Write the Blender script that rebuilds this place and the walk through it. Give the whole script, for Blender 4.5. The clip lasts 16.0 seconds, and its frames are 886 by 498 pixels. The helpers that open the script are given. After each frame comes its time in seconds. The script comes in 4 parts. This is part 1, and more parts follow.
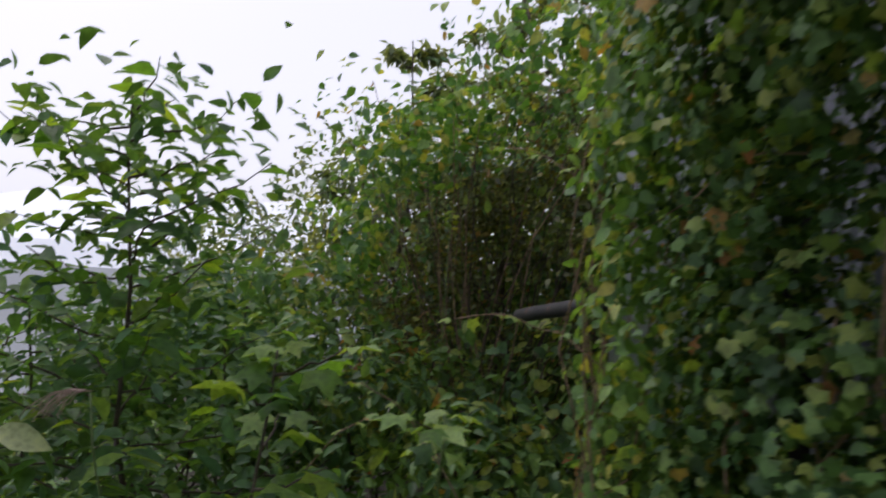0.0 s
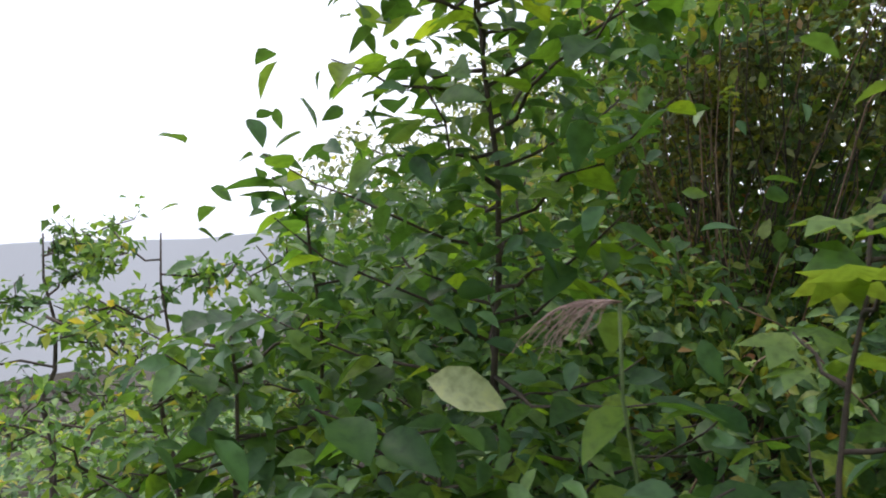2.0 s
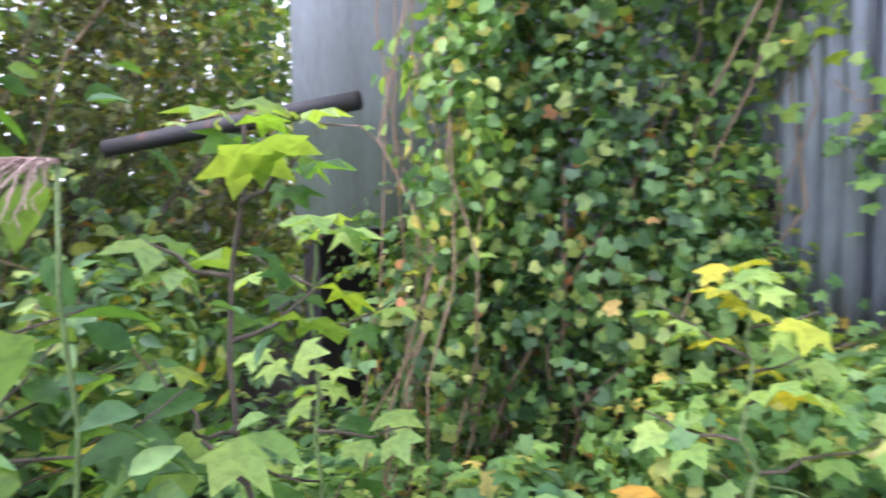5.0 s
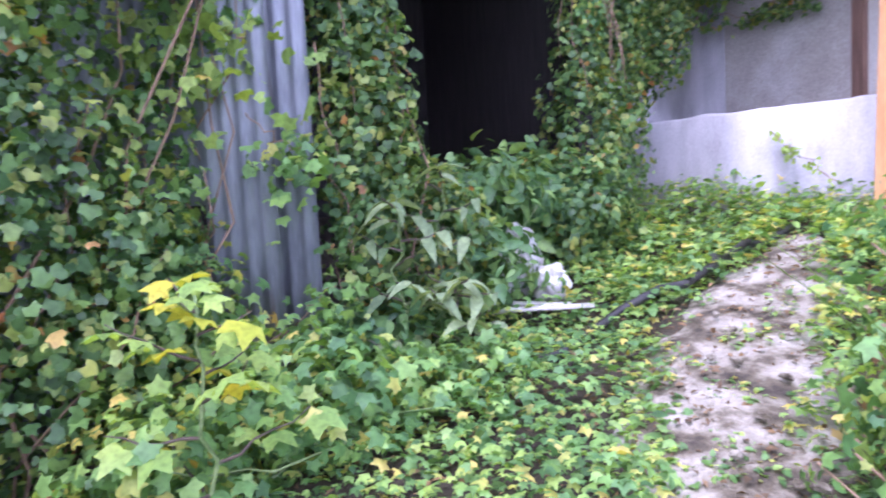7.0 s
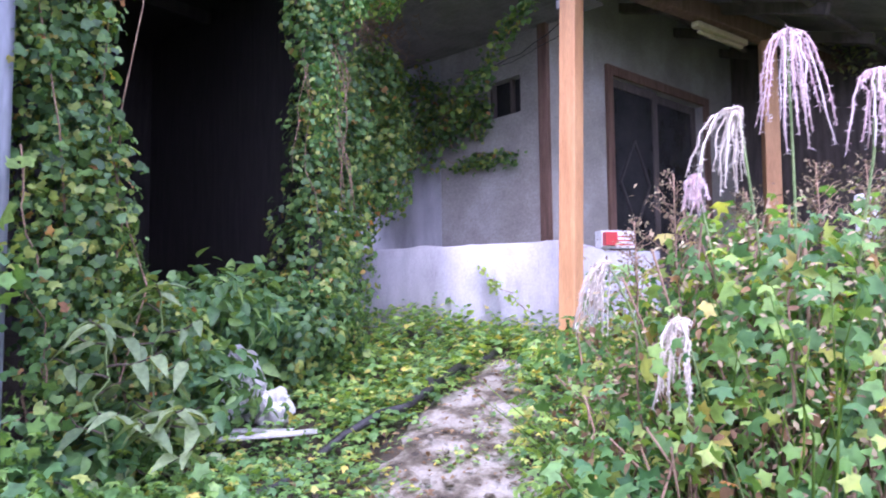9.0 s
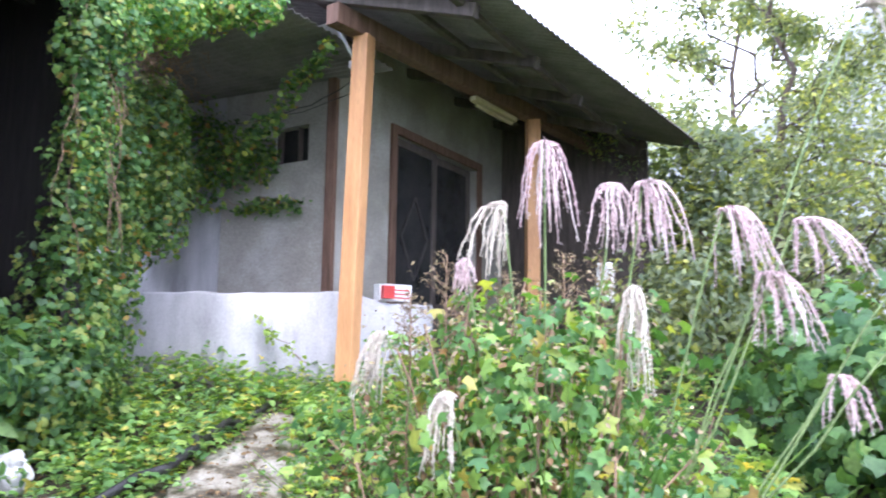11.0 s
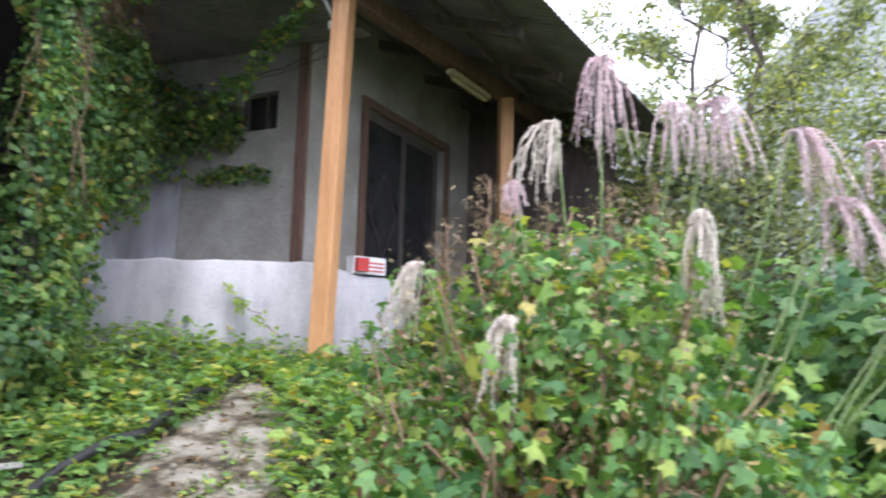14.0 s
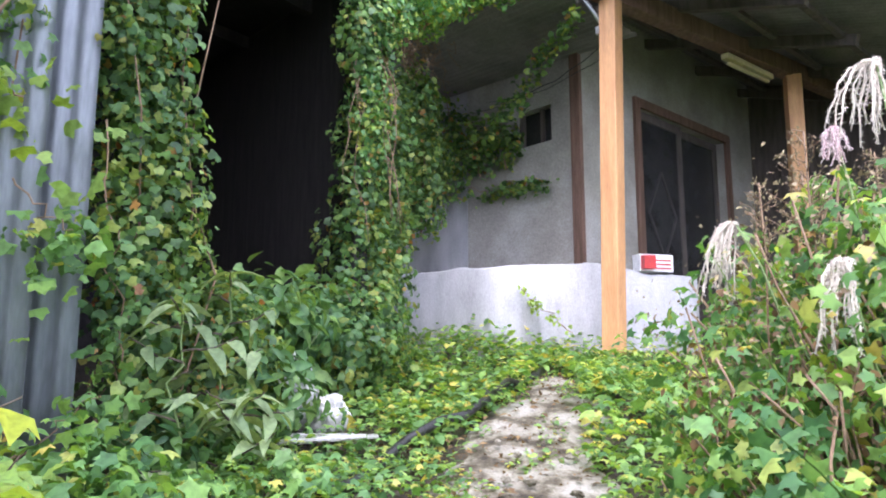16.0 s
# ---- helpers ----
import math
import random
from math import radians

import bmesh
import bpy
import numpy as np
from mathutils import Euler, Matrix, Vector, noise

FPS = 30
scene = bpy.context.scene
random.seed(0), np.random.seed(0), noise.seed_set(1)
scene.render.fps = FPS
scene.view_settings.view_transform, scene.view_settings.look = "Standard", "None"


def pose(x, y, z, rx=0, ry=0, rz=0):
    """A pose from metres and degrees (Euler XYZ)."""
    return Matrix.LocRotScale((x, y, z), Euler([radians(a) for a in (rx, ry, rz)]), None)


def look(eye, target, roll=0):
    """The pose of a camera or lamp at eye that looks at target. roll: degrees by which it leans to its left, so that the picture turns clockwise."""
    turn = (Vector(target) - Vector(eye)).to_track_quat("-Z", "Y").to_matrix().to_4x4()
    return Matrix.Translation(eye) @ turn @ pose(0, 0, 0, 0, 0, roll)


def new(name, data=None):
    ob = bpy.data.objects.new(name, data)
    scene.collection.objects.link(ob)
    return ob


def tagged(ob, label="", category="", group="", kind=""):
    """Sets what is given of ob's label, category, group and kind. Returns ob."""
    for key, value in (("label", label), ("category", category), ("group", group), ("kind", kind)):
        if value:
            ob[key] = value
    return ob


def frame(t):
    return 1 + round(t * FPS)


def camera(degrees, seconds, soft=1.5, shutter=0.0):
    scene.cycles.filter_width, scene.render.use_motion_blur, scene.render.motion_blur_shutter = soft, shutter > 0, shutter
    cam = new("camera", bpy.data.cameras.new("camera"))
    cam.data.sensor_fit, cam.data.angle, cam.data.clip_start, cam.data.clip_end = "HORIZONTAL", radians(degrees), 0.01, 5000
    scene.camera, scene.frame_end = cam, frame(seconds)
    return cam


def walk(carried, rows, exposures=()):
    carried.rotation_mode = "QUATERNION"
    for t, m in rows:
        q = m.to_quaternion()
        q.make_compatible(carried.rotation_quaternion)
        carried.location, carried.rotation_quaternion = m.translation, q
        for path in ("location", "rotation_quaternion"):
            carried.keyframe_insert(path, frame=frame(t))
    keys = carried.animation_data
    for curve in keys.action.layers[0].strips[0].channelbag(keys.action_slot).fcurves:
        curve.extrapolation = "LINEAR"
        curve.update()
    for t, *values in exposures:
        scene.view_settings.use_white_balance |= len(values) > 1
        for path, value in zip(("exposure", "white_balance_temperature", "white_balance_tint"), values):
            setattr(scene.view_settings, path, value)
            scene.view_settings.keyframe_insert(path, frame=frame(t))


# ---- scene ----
cam = camera(65.13, 16.0, 1.9, 0.35)
# seconds, metres, degrees
ROWS = [
    (0.0, -0.051, -0.017, 1.700, 91.51, -3.06, -3.08),
    (0.5, -0.272, 0.309, 1.569, 89.77, -0.21, 0.46),
    (1.0, -0.524, 0.474, 1.488, 89.40, 0.97, 2.84),
    (1.5, -0.894, 0.654, 1.412, 88.13, -0.11, 1.08),
    (2.0, -1.077, 0.801, 1.465, 87.30, 1.67, 1.82),
    (2.5, -1.215, 0.832, 1.413, 89.20, 0.05, -6.28),
    (3.0, -1.286, 0.932, 1.394, 88.71, 0.61, -12.79),
    (3.5, -1.398, 1.011, 1.371, 89.24, 0.72, -21.59),
    (4.0, -1.357, 1.044, 1.352, 86.01, 2.50, -32.55),
    (4.5, -1.269, 1.090, 1.318, 84.93, 0.72, -47.20),
    (5.0, -1.341, 1.151, 1.295, 85.26, 0.62, -64.37),
    (7.5, -1.490, 1.142, 1.310, 86.54, 2.12, -116.23),
    (8.0, -1.506, 1.128, 1.315, 88.98, 0.88, -123.02),
    (8.5, -1.512, 1.142, 1.329, 92.08, 0.47, -127.17),
    (11.0, -1.564, 1.234, 1.428, 97.38, -0.77, -149.02),
    (11.5, -1.581, 1.194, 1.418, 97.72, -1.49, -155.50),
    (12.0, -1.590, 1.158, 1.373, 97.75, -2.02, -160.39),
    (12.5, -1.560, 1.186, 1.269, 98.02, -2.10, -163.83),
    (13.0, -1.538, 1.210, 1.200, 98.31, -1.64, -162.98),
    (13.5, -1.463, 1.236, 1.244, 97.54, -1.73, -160.44),
    (14.0, -1.251, 1.199, 1.253, 97.32, -1.41, -153.86),
    (14.5, -1.192, 1.230, 1.136, 98.23, -0.14, -143.60),
    (15.0, -1.149, 1.361, 1.126, 98.32, 0.13, -138.87),
    (15.5, -1.153, 1.386, 1.086, 97.86, 0.65, -134.42),
    (16.0, -1.236, 1.371, 1.106, 98.63, -0.04, -131.54),
]
walk(cam, [(t, pose(x, y, z, rx, ry, rz)) for t, x, y, z, rx, ry, rz in ROWS],
     [(0.0, -0.55, 6400, 20), (1.0, -0.15, 6400, 19), (2.0, 0.15, 6400, 17), (2.6, 0.25, 6450, 16), (3.0, 0.6, 6450, 16), (3.5, 1.45, 6450, 17), (4.2, 1.75, 5950, 27), (5.0, 1.75, 5850, 27), (7.5, 1.8, 5350, 46), (8.5, 1.65, 5350, 47), (11.0, 1.75, 5700, 22), (12.5, 1.15, 6050, 18), (13.5, 1.15, 6050, 18), (14.5, 1.4, 6000, 21), (16.0, 1.75, 5900, 23)])

# ---- world and sun: bright fog over a valley ----
world = bpy.data.worlds.new("fog_sky")
scene.world = world
world.use_nodes = True
wn = world.node_tree
sky = wn.nodes.new("ShaderNodeTexSky")
sky.sky_type, sky.sun_disc = "NISHITA", False
sky.sun_elevation, sky.sun_rotation = radians(52), radians(-40)
sky.air_density, sky.dust_density = 1.0, 6.0
wmix = wn.nodes.new("ShaderNodeMix")
wmix.data_type = "RGBA"
wmix.inputs[0].default_value = 0.82
wmix.inputs[7].default_value = (8.8, 9.3, 10.3, 1)
wn.links.new(sky.outputs[0], wmix.inputs[6])
wn.links.new(wmix.outputs[2], wn.nodes["Background"].inputs[0])
wn.nodes["Background"].inputs[1].default_value = 0.16

sun_data = bpy.data.lights.new("sun", "SUN")
sun_data.energy, sun_data.angle, sun_data.color = 1.2, radians(35), (1.0, 0.97, 0.92)
sun = new("sun", sun_data)
sun.matrix_world = look((-6, 7, 16), (0, 0, 0))


# ---- materials ----
def shader(name):
    m = bpy.data.materials.new(name)
    m.use_nodes = True
    return m, m.node_tree.nodes, m.node_tree.links, m.node_tree.nodes["Principled BSDF"]


def ramp_node(nodes, stops):
    r = nodes.new("ShaderNodeValToRGB")
    el = r.color_ramp.elements
    while len(el) < len(stops):
        el.new(0.5)
    for e, (p, c) in zip(el, stops):
        e.position, e.color = p, (*c, 1)
    return r


def leaf_material(name, stops, through_light=0.4, rough=0.45, single=False, plain=False):
    """Leaves: each leaf takes its own tone; spots and veins on it; light shines through."""
    m, n, l, p = shader(name)
    if single:
        rnd = n.new("ShaderNodeObjectInfo").outputs["Random"]
    else:
        rnd = n.new("ShaderNodeNewGeometry").outputs["Random Per Island"]
    r = ramp_node(n, stops)
    l.new(rnd, r.inputs[0])
    tc = n.new("ShaderNodeTexCoord")
    nz = n.new("ShaderNodeTexNoise")
    nz.inputs["Scale"].default_value, nz.inputs["Detail"].default_value = 38, 4
    l.new(tc.outputs["Object"], nz.inputs["Vector"])
    big = n.new("ShaderNodeTexNoise")
    big.inputs["Scale"].default_value, big.inputs["Detail"].default_value = 2.2, 2
    l.new(tc.outputs["Object"], big.inputs["Vector"])
    spots = ramp_node(n, [(0.3, (0.55, 0.55, 0.5)), (0.55, (1, 1, 1)), (0.8, (1.25, 1.2, 1.0))])
    l.new(nz.outputs["Fac"], spots.inputs[0])
    tone = ramp_node(n, [(0.35, (0.75, 0.85, 0.8)), (0.65, (1.2, 1.1, 0.85))])
    l.new(big.outputs["Fac"], tone.inputs[0])
    last = r.outputs[0]
    for other in (() if plain else (spots, tone)):
        mx = n.new("ShaderNodeMix")
        mx.data_type, mx.blend_type = "RGBA", "MULTIPLY"
        mx.inputs[0].default_value = 0.8
        l.new(last, mx.inputs[6])
        l.new(other.outputs[0], mx.inputs[7])
        last = mx.outputs[2]
    l.new(last, p.inputs["Base Color"])
    p.inputs["Roughness"].default_value = rough
    p.inputs["Specular IOR Level"].default_value = 0.35
    bump = n.new("ShaderNodeBump")
    bump.inputs["Strength"].default_value, bump.inputs["Distance"].default_value = 0.4, 0.004
    l.new(nz.outputs["Fac"], bump.inputs["Height"])
    l.new(bump.outputs[0], p.inputs["Normal"])
    tr = n.new("ShaderNodeBsdfTranslucent")
    warm = n.new("ShaderNodeMix")
    warm.data_type, warm.blend_type = "RGBA", "MULTIPLY"
    warm.inputs[0].default_value = 1
    warm.inputs[7].default_value = (1, 1, 1, 1) if plain else (1.7, 1.6, 0.45, 1)
    l.new(last, warm.inputs[6])
    l.new(warm.outputs[2], tr.inputs[0])
    ms = n.new("ShaderNodeMixShader")
    ms.inputs[0].default_value = through_light
    l.new(p.outputs[0], ms.inputs[1])
    l.new(tr.outputs[0], ms.inputs[2])
    l.new(ms.outputs[0], n["Material Output"].inputs[0])
    return m


def rough_material(name, stops, scale=6, rough=0.9, bump_d=0.01, stretch=(1, 1, 1), metal=0.0, fine=60, detail=8):
    """Weathered surface: tone from a broad noise, grain and relief from a fine one."""
    m, n, l, p = shader(name)
    tc = n.new("ShaderNodeTexCoord")
    mp = n.new("ShaderNodeMapping")
    mp.inputs["Scale"].default_value = stretch
    l.new(tc.outputs["Object"], mp.inputs[0])
    a = n.new("ShaderNodeTexNoise")
    a.inputs["Scale"].default_value, a.inputs["Detail"].default_value, a.inputs["Roughness"].default_value = scale, detail, 0.62
    b = n.new("ShaderNodeTexNoise")
    b.inputs["Scale"].default_value, b.inputs["Detail"].default_value = fine, 4
    l.new(mp.outputs[0], a.inputs["Vector"])
    l.new(mp.outputs[0], b.inputs["Vector"])
    r = ramp_node(n, stops)
    l.new(a.outputs["Fac"], r.inputs[0])
    g = ramp_node(n, [(0.3, (0.72, 0.72, 0.72)), (0.7, (1.12, 1.12, 1.12))])
    l.new(b.outputs["Fac"], g.inputs[0])
    mx = n.new("ShaderNodeMix")
    mx.data_type, mx.blend_type = "RGBA", "MULTIPLY"
    mx.inputs[0].default_value = 0.7
    l.new(r.outputs[0], mx.inputs[6])
    l.new(g.outputs[0], mx.inputs[7])
    l.new(mx.outputs[2], p.inputs["Base Color"])
    p.inputs["Roughness"].default_value, p.inputs["Metallic"].default_value = rough, metal
    add = n.new("ShaderNodeMath")
    l.new(a.outputs["Fac"], add.inputs[0])
    l.new(b.outputs["Fac"], add.inputs[1])
    bump = n.new("ShaderNodeBump")
    bump.inputs["Strength"].default_value, bump.inputs["Distance"].default_value = 0.6, bump_d
    l.new(add.outputs[0], bump.inputs["Height"])
    l.new(bump.outputs[0], p.inputs["Normal"])
    return m


M_IVY = leaf_material("ivy_leaf", [(0, (0.052, 0.110, 0.052)), (0.45, (0.102, 0.211, 0.081)), (0.75, (0.180, 0.314, 0.102)), (0.97, (0.344, 0.387, 0.116)), (1, (0.485, 0.184, 0.102))])
M_COVER = leaf_material("ground_cover_leaf", [(0, (0.087, 0.186, 0.077)), (0.5, (0.172, 0.329, 0.116)), (0.85, (0.310, 0.473, 0.141)), (1, (0.584, 0.486, 0.153))])
M_DARK = leaf_material("dark_bush_leaf", [(0, (0.052, 0.058, 0.034)), (0.5, (0.098, 0.114, 0.044)), (0.85, (0.182, 0.208, 0.058)), (1, (0.247, 0.156, 0.078))])
M_SAP = leaf_material("sapling_leaf", [(0, (0.055, 0.132, 0.051)), (0.5, (0.099, 0.215, 0.057)), (0.85, (0.187, 0.319, 0.057)), (1, (0.297, 0.396, 0.066))], 0.58, 0.38, True)
# Leaf green paled towards grey, standing in for mist over the trees.
M_TREE = leaf_material("mist_paled_tree_leaf", [(0, (0.097, 0.135, 0.104)), (0.5, (0.184, 0.238, 0.169)), (0.92, (0.292, 0.346, 0.221)), (1, (0.454, 0.475, 0.130))], 0.45)
M_MOUND = leaf_material("mound_leaf", [(0, (0.062, 0.159, 0.068)), (0.5, (0.130, 0.281, 0.099)), (0.8, (0.248, 0.405, 0.124)), (0.96, (0.450, 0.483, 0.147)), (1, (0.409, 0.213, 0.125))], 0.4)
M_YELLOW = leaf_material("yellow_leaf", [(0, (0.35, 0.4, 0.05)), (0.7, (0.5, 0.45, 0.06)), (1, (0.5, 0.25, 0.06))], 0.4, 0.5, True)
M_LIME = leaf_material("lime_leaf", [(0, (0.2, 0.33, 0.1)), (1, (0.3, 0.42, 0.12))], 0.4, 0.5, True)
M_KUDZU = leaf_material("broad_leaf", [(0, (0.060, 0.140, 0.070)), (0.6, (0.110, 0.229, 0.093)), (1, (0.200, 0.328, 0.116))], 0.35)
M_PALE = leaf_material("pale_leaf_back", [(0, (0.5, 0.55, 0.36)), (1, (0.5, 0.55, 0.36))], 0.2, 0.7, True)
M_BROWNLEAF = leaf_material("dry_leaf", [(0, (0.1, 0.06, 0.035)), (0.7, (0.19, 0.12, 0.07)), (1, (0.3, 0.2, 0.12))], 0.2, 0.8)
M_SEED = leaf_material("dry_flower", [(0, (0.166, 0.114, 0.073)), (0.6, (0.291, 0.229, 0.135)), (1, (0.374, 0.333, 0.187))], 0.2, 0.8, plain=True)
M_PLUME = leaf_material("silver_plume", [(0, (0.550, 0.374, 0.396)), (0.5, (0.792, 0.638, 0.638)), (1, (0.900, 0.836, 0.825))], 0.25, 0.7, plain=True)
M_PLUME_PALE = leaf_material("cream_plume", [(0, (0.6, 0.52, 0.44)), (1, (0.88, 0.83, 0.74))], 0.25, 0.7, plain=True)
M_PLUME_BROWN = leaf_material("brown_plume", [(0, (0.36, 0.24, 0.2)), (1, (0.62, 0.48, 0.4))], 0.25, 0.7, plain=True)
M_GRASS = leaf_material("grass_blade", [(0, (0.08, 0.17, 0.03)), (1, (0.2, 0.33, 0.07))], 0.4)
M_TWIG = rough_material("twig_bark", [(0.3, (0.05, 0.04, 0.032)), (0.7, (0.12, 0.09, 0.065))], 20)
M_DRYTWIG = rough_material("dry_vine_stem", [(0.3, (0.156, 0.098, 0.065)), (0.7, (0.364, 0.247, 0.156))], 20)
M_GREENSTEM = rough_material("green_stem", [(0.3, (0.1, 0.17, 0.05)), (0.7, (0.2, 0.27, 0.1))], 15, 0.6)
M_SOIL = rough_material("leaf_litter_soil", [(0.3, (0.025, 0.02, 0.014)), (0.55, (0.06, 0.048, 0.03)), (0.75, (0.05, 0.065, 0.025))], 3, 0.95, 0.03)
M_PATH = rough_material("mossy_concrete", [(0.36, (0.040, 0.032, 0.021)), (0.44, (0.104, 0.088, 0.056)), (0.52, (0.240, 0.220, 0.168)), (0.64, (0.336, 0.320, 0.272))], 5.5, 0.92, 0.03)
M_PLASTER = rough_material("stained_cement_plaster", [(0.28, (0.24, 0.24, 0.24)), (0.45, (0.4, 0.4, 0.41)), (0.58, (0.5, 0.5, 0.515)), (0.75, (0.62, 0.62, 0.63))], 1.7, 0.9, 0.005, (1.4, 1.4, 0.55), 0, 110)
M_BROWNWALL = rough_material("bare_mud_plaster", [(0.3, (0.27, 0.26, 0.23)), (0.5, (0.36, 0.34, 0.3)), (0.7, (0.46, 0.45, 0.42))], 2.2, 0.95, 0.008)
M_POST = rough_material("orange_painted_timber", [(0.3, (0.5, 0.25, 0.11)), (0.7, (0.66, 0.37, 0.17))], 3, 0.6, 0.003, (6, 6, 0.5), 0, 30)
M_OLDWOOD = rough_material("old_red_brown_timber", [(0.3, (0.1, 0.055, 0.035)), (0.7, (0.24, 0.14, 0.1))], 4, 0.8, 0.006, (6, 6, 0.5))
M_DARKWOOD = rough_material("dark_weathered_timber", [(0.3, (0.06, 0.05, 0.046)), (0.7, (0.14, 0.115, 0.1))], 4, 0.85, 0.006, (5, 5, 0.6))
# Near-black copy of the dark timber; the shed interior's shade is in its colour.
M_SHEDWOOD = rough_material("shade_darkened_shed_boards", [(0.3, (0.022, 0.02, 0.022)), (0.7, (0.06, 0.052, 0.05))], 4, 0.85, 0.006, (5, 5, 0.6))
M_ROOF = rough_material("dull_roof_sheet", [(0.3, (0.14, 0.13, 0.135)), (0.7, (0.26, 0.24, 0.24))], 3, 0.7, 0.003)
M_ZINC = rough_material("weathered_zinc_sheet", [(0.25, (0.13, 0.1, 0.08)), (0.42, (0.24, 0.26, 0.29)), (0.7, (0.36, 0.39, 0.43))], 6.0, 0.6, 0.002, (1, 1, 0.2), 0.25)
M_SHEET = rough_material("pale_rust_streaked_sheet", [(0.22, (0.2, 0.12, 0.08)), (0.36, (0.4, 0.41, 0.43)), (0.7, (0.58, 0.6, 0.64))], 2.5, 0.6, 0.002, (3, 3, 0.3), 0.1)
M_PIPE = rough_material("rusty_black_pipe", [(0.35, (0.014, 0.014, 0.016)), (0.62, (0.03, 0.028, 0.028)), (0.75, (0.16, 0.06, 0.035))], 8, 0.7, 0.003)
M_BLACK = rough_material("black_rubber", [(0.3, (0.012, 0.012, 0.012)), (0.7, (0.03, 0.03, 0.03))], 12, 0.5)
M_SACK = rough_material("torn_white_sack", [(0.3, (0.338, 0.330, 0.315)), (0.6, (0.600, 0.600, 0.585))], 7, 0.7, 0.01)
M_GLASSDARK = rough_material("dusty_dark_pane", [(0.3, (0.02, 0.022, 0.025)), (0.7, (0.05, 0.05, 0.05))], 3, 0.25, 0.001)
# Mist is put into the hills: paler colour with distance plus faint emission.
def painted_mist_material(name, tone, glow):
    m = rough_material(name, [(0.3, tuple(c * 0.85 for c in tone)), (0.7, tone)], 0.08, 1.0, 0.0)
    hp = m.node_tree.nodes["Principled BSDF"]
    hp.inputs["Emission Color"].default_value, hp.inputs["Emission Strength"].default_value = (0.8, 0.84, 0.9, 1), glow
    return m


M_HILL = painted_mist_material("misty_wooded_hill", (0.26, 0.28, 0.29), 0.3)
M_HILL_FAR = painted_mist_material("far_hill_in_mist", (0.55, 0.57, 0.6), 0.6)
M_HILL_LOST = painted_mist_material("hill_lost_in_mist", (0.7, 0.72, 0.75), 0.85)
M_HILL_HOUSE = painted_mist_material("painted_mist_slope_behind_house", (0.15, 0.17, 0.17), 0.2)
M_STEEL = rough_material("galvanised_bracket", [(0.3, (0.4, 0.42, 0.45)), (0.7, (0.6, 0.62, 0.65))], 10, 0.45, 0.001, (1, 1, 1), 0.6)
M_TUBE = rough_material("yellowed_plastic", [(0.3, (0.45, 0.38, 0.2)), (0.7, (0.6, 0.52, 0.3))], 6, 0.5, 0.001)
M_RED = rough_material("red_print", [(0.3, (0.45, 0.03, 0.03)), (0.7, (0.6, 0.06, 0.05))], 6, 0.5, 0.001)
M_WHITE = rough_material("off_white_plastic", [(0.3, (0.62, 0.62, 0.62)), (0.7, (0.8, 0.8, 0.8))], 6, 0.5, 0.001)


# ---- mesh tools ----
def mesh_from(name, verts, faces, mat, smooth=False):
    me = bpy.data.meshes.new(name)
    me.from_pydata([tuple(v) for v in verts], [], faces)
    me.materials.append(mat)
    if smooth:
        me.shade_smooth()
    return me


def part(name, bm, material, parent=None, label=""):
    me = bpy.data.meshes.new(name)
    bmesh.ops.recalc_face_normals(bm, faces=bm.faces)
    bm.to_mesh(me)
    bm.free()
    me.materials.append(material)
    ob = new(name, me)
    ob.parent = parent
    if label:
        ob["label"] = label
    return ob


def thing(name, place, label, category, group="", kind=""):
    e = new(name)
    e.matrix_world = Matrix.Translation(place)
    e.empty_display_size = 0.1
    return tagged(e, label, category, group, kind)


def box(bm, lo, hi, bevel=0.0, m=None):
    c = [(a + b) / 2 for a, b in zip(lo, hi)]
    s = [abs(b - a) for a, b in zip(lo, hi)]
    got = bmesh.ops.create_cube(bm, size=1.0, matrix=(m or Matrix()) @ Matrix.Translation(c) @ Matrix.Diagonal((*s, 1)))
    if bevel:
        edges = list({e for v in got["verts"] for e in v.link_edges})
        bmesh.ops.bevel(bm, geom=edges, offset=bevel, segments=2, affect="EDGES", profile=0.6)
    return bm


def boxed(name, lo, hi, mat, parent=None, bevel=0.0, label=""):
    return part(name, box(bmesh.new(), lo, hi, bevel), mat, parent, label)


def tube_data(path, r0, r1, sides=6):
    """Vertices and faces of a tapered tube along a list of points."""
    pts = [Vector(p) for p in path]
    verts, faces = [], []
    n = len(pts)
    for i, p in enumerate(pts):
        d = (pts[min(i + 1, n - 1)] - pts[max(i - 1, 0)]).normalized()
        a = d.orthogonal().normalized()
        b = d.cross(a)
        r = r0 + (r1 - r0) * i / max(1, n - 1)
        for k in range(sides):
            w = 2 * math.pi * k / sides
            verts.append(p + (a * math.cos(w) + b * math.sin(w)) * r)
    for i in range(n - 1):
        for k in range(sides):
            k2 = (k + 1) % sides
            faces.append((i * sides + k, i * sides + k2, (i + 1) * sides + k2, (i + 1) * sides + k))
    faces.append(tuple(range(sides))[::-1])
    faces.append(tuple((n - 1) * sides + k for k in range(sides)))
    return verts, faces


def tubes(name, paths, mat, parent=None, sides=5, label=""):
    """One mesh out of several tapered tubes: (points, r0, r1) each."""
    verts, faces = [], []
    for path, r0, r1 in paths:
        v, f = tube_data(path, r0, r1, sides)
        k = len(verts)
        verts += v
        faces += [tuple(i + k for i in q) for q in f]
    ob = new(name, mesh_from(name, verts, faces, mat, True))
    ob.parent = parent
    if label:
        ob["label"] = label
    return ob


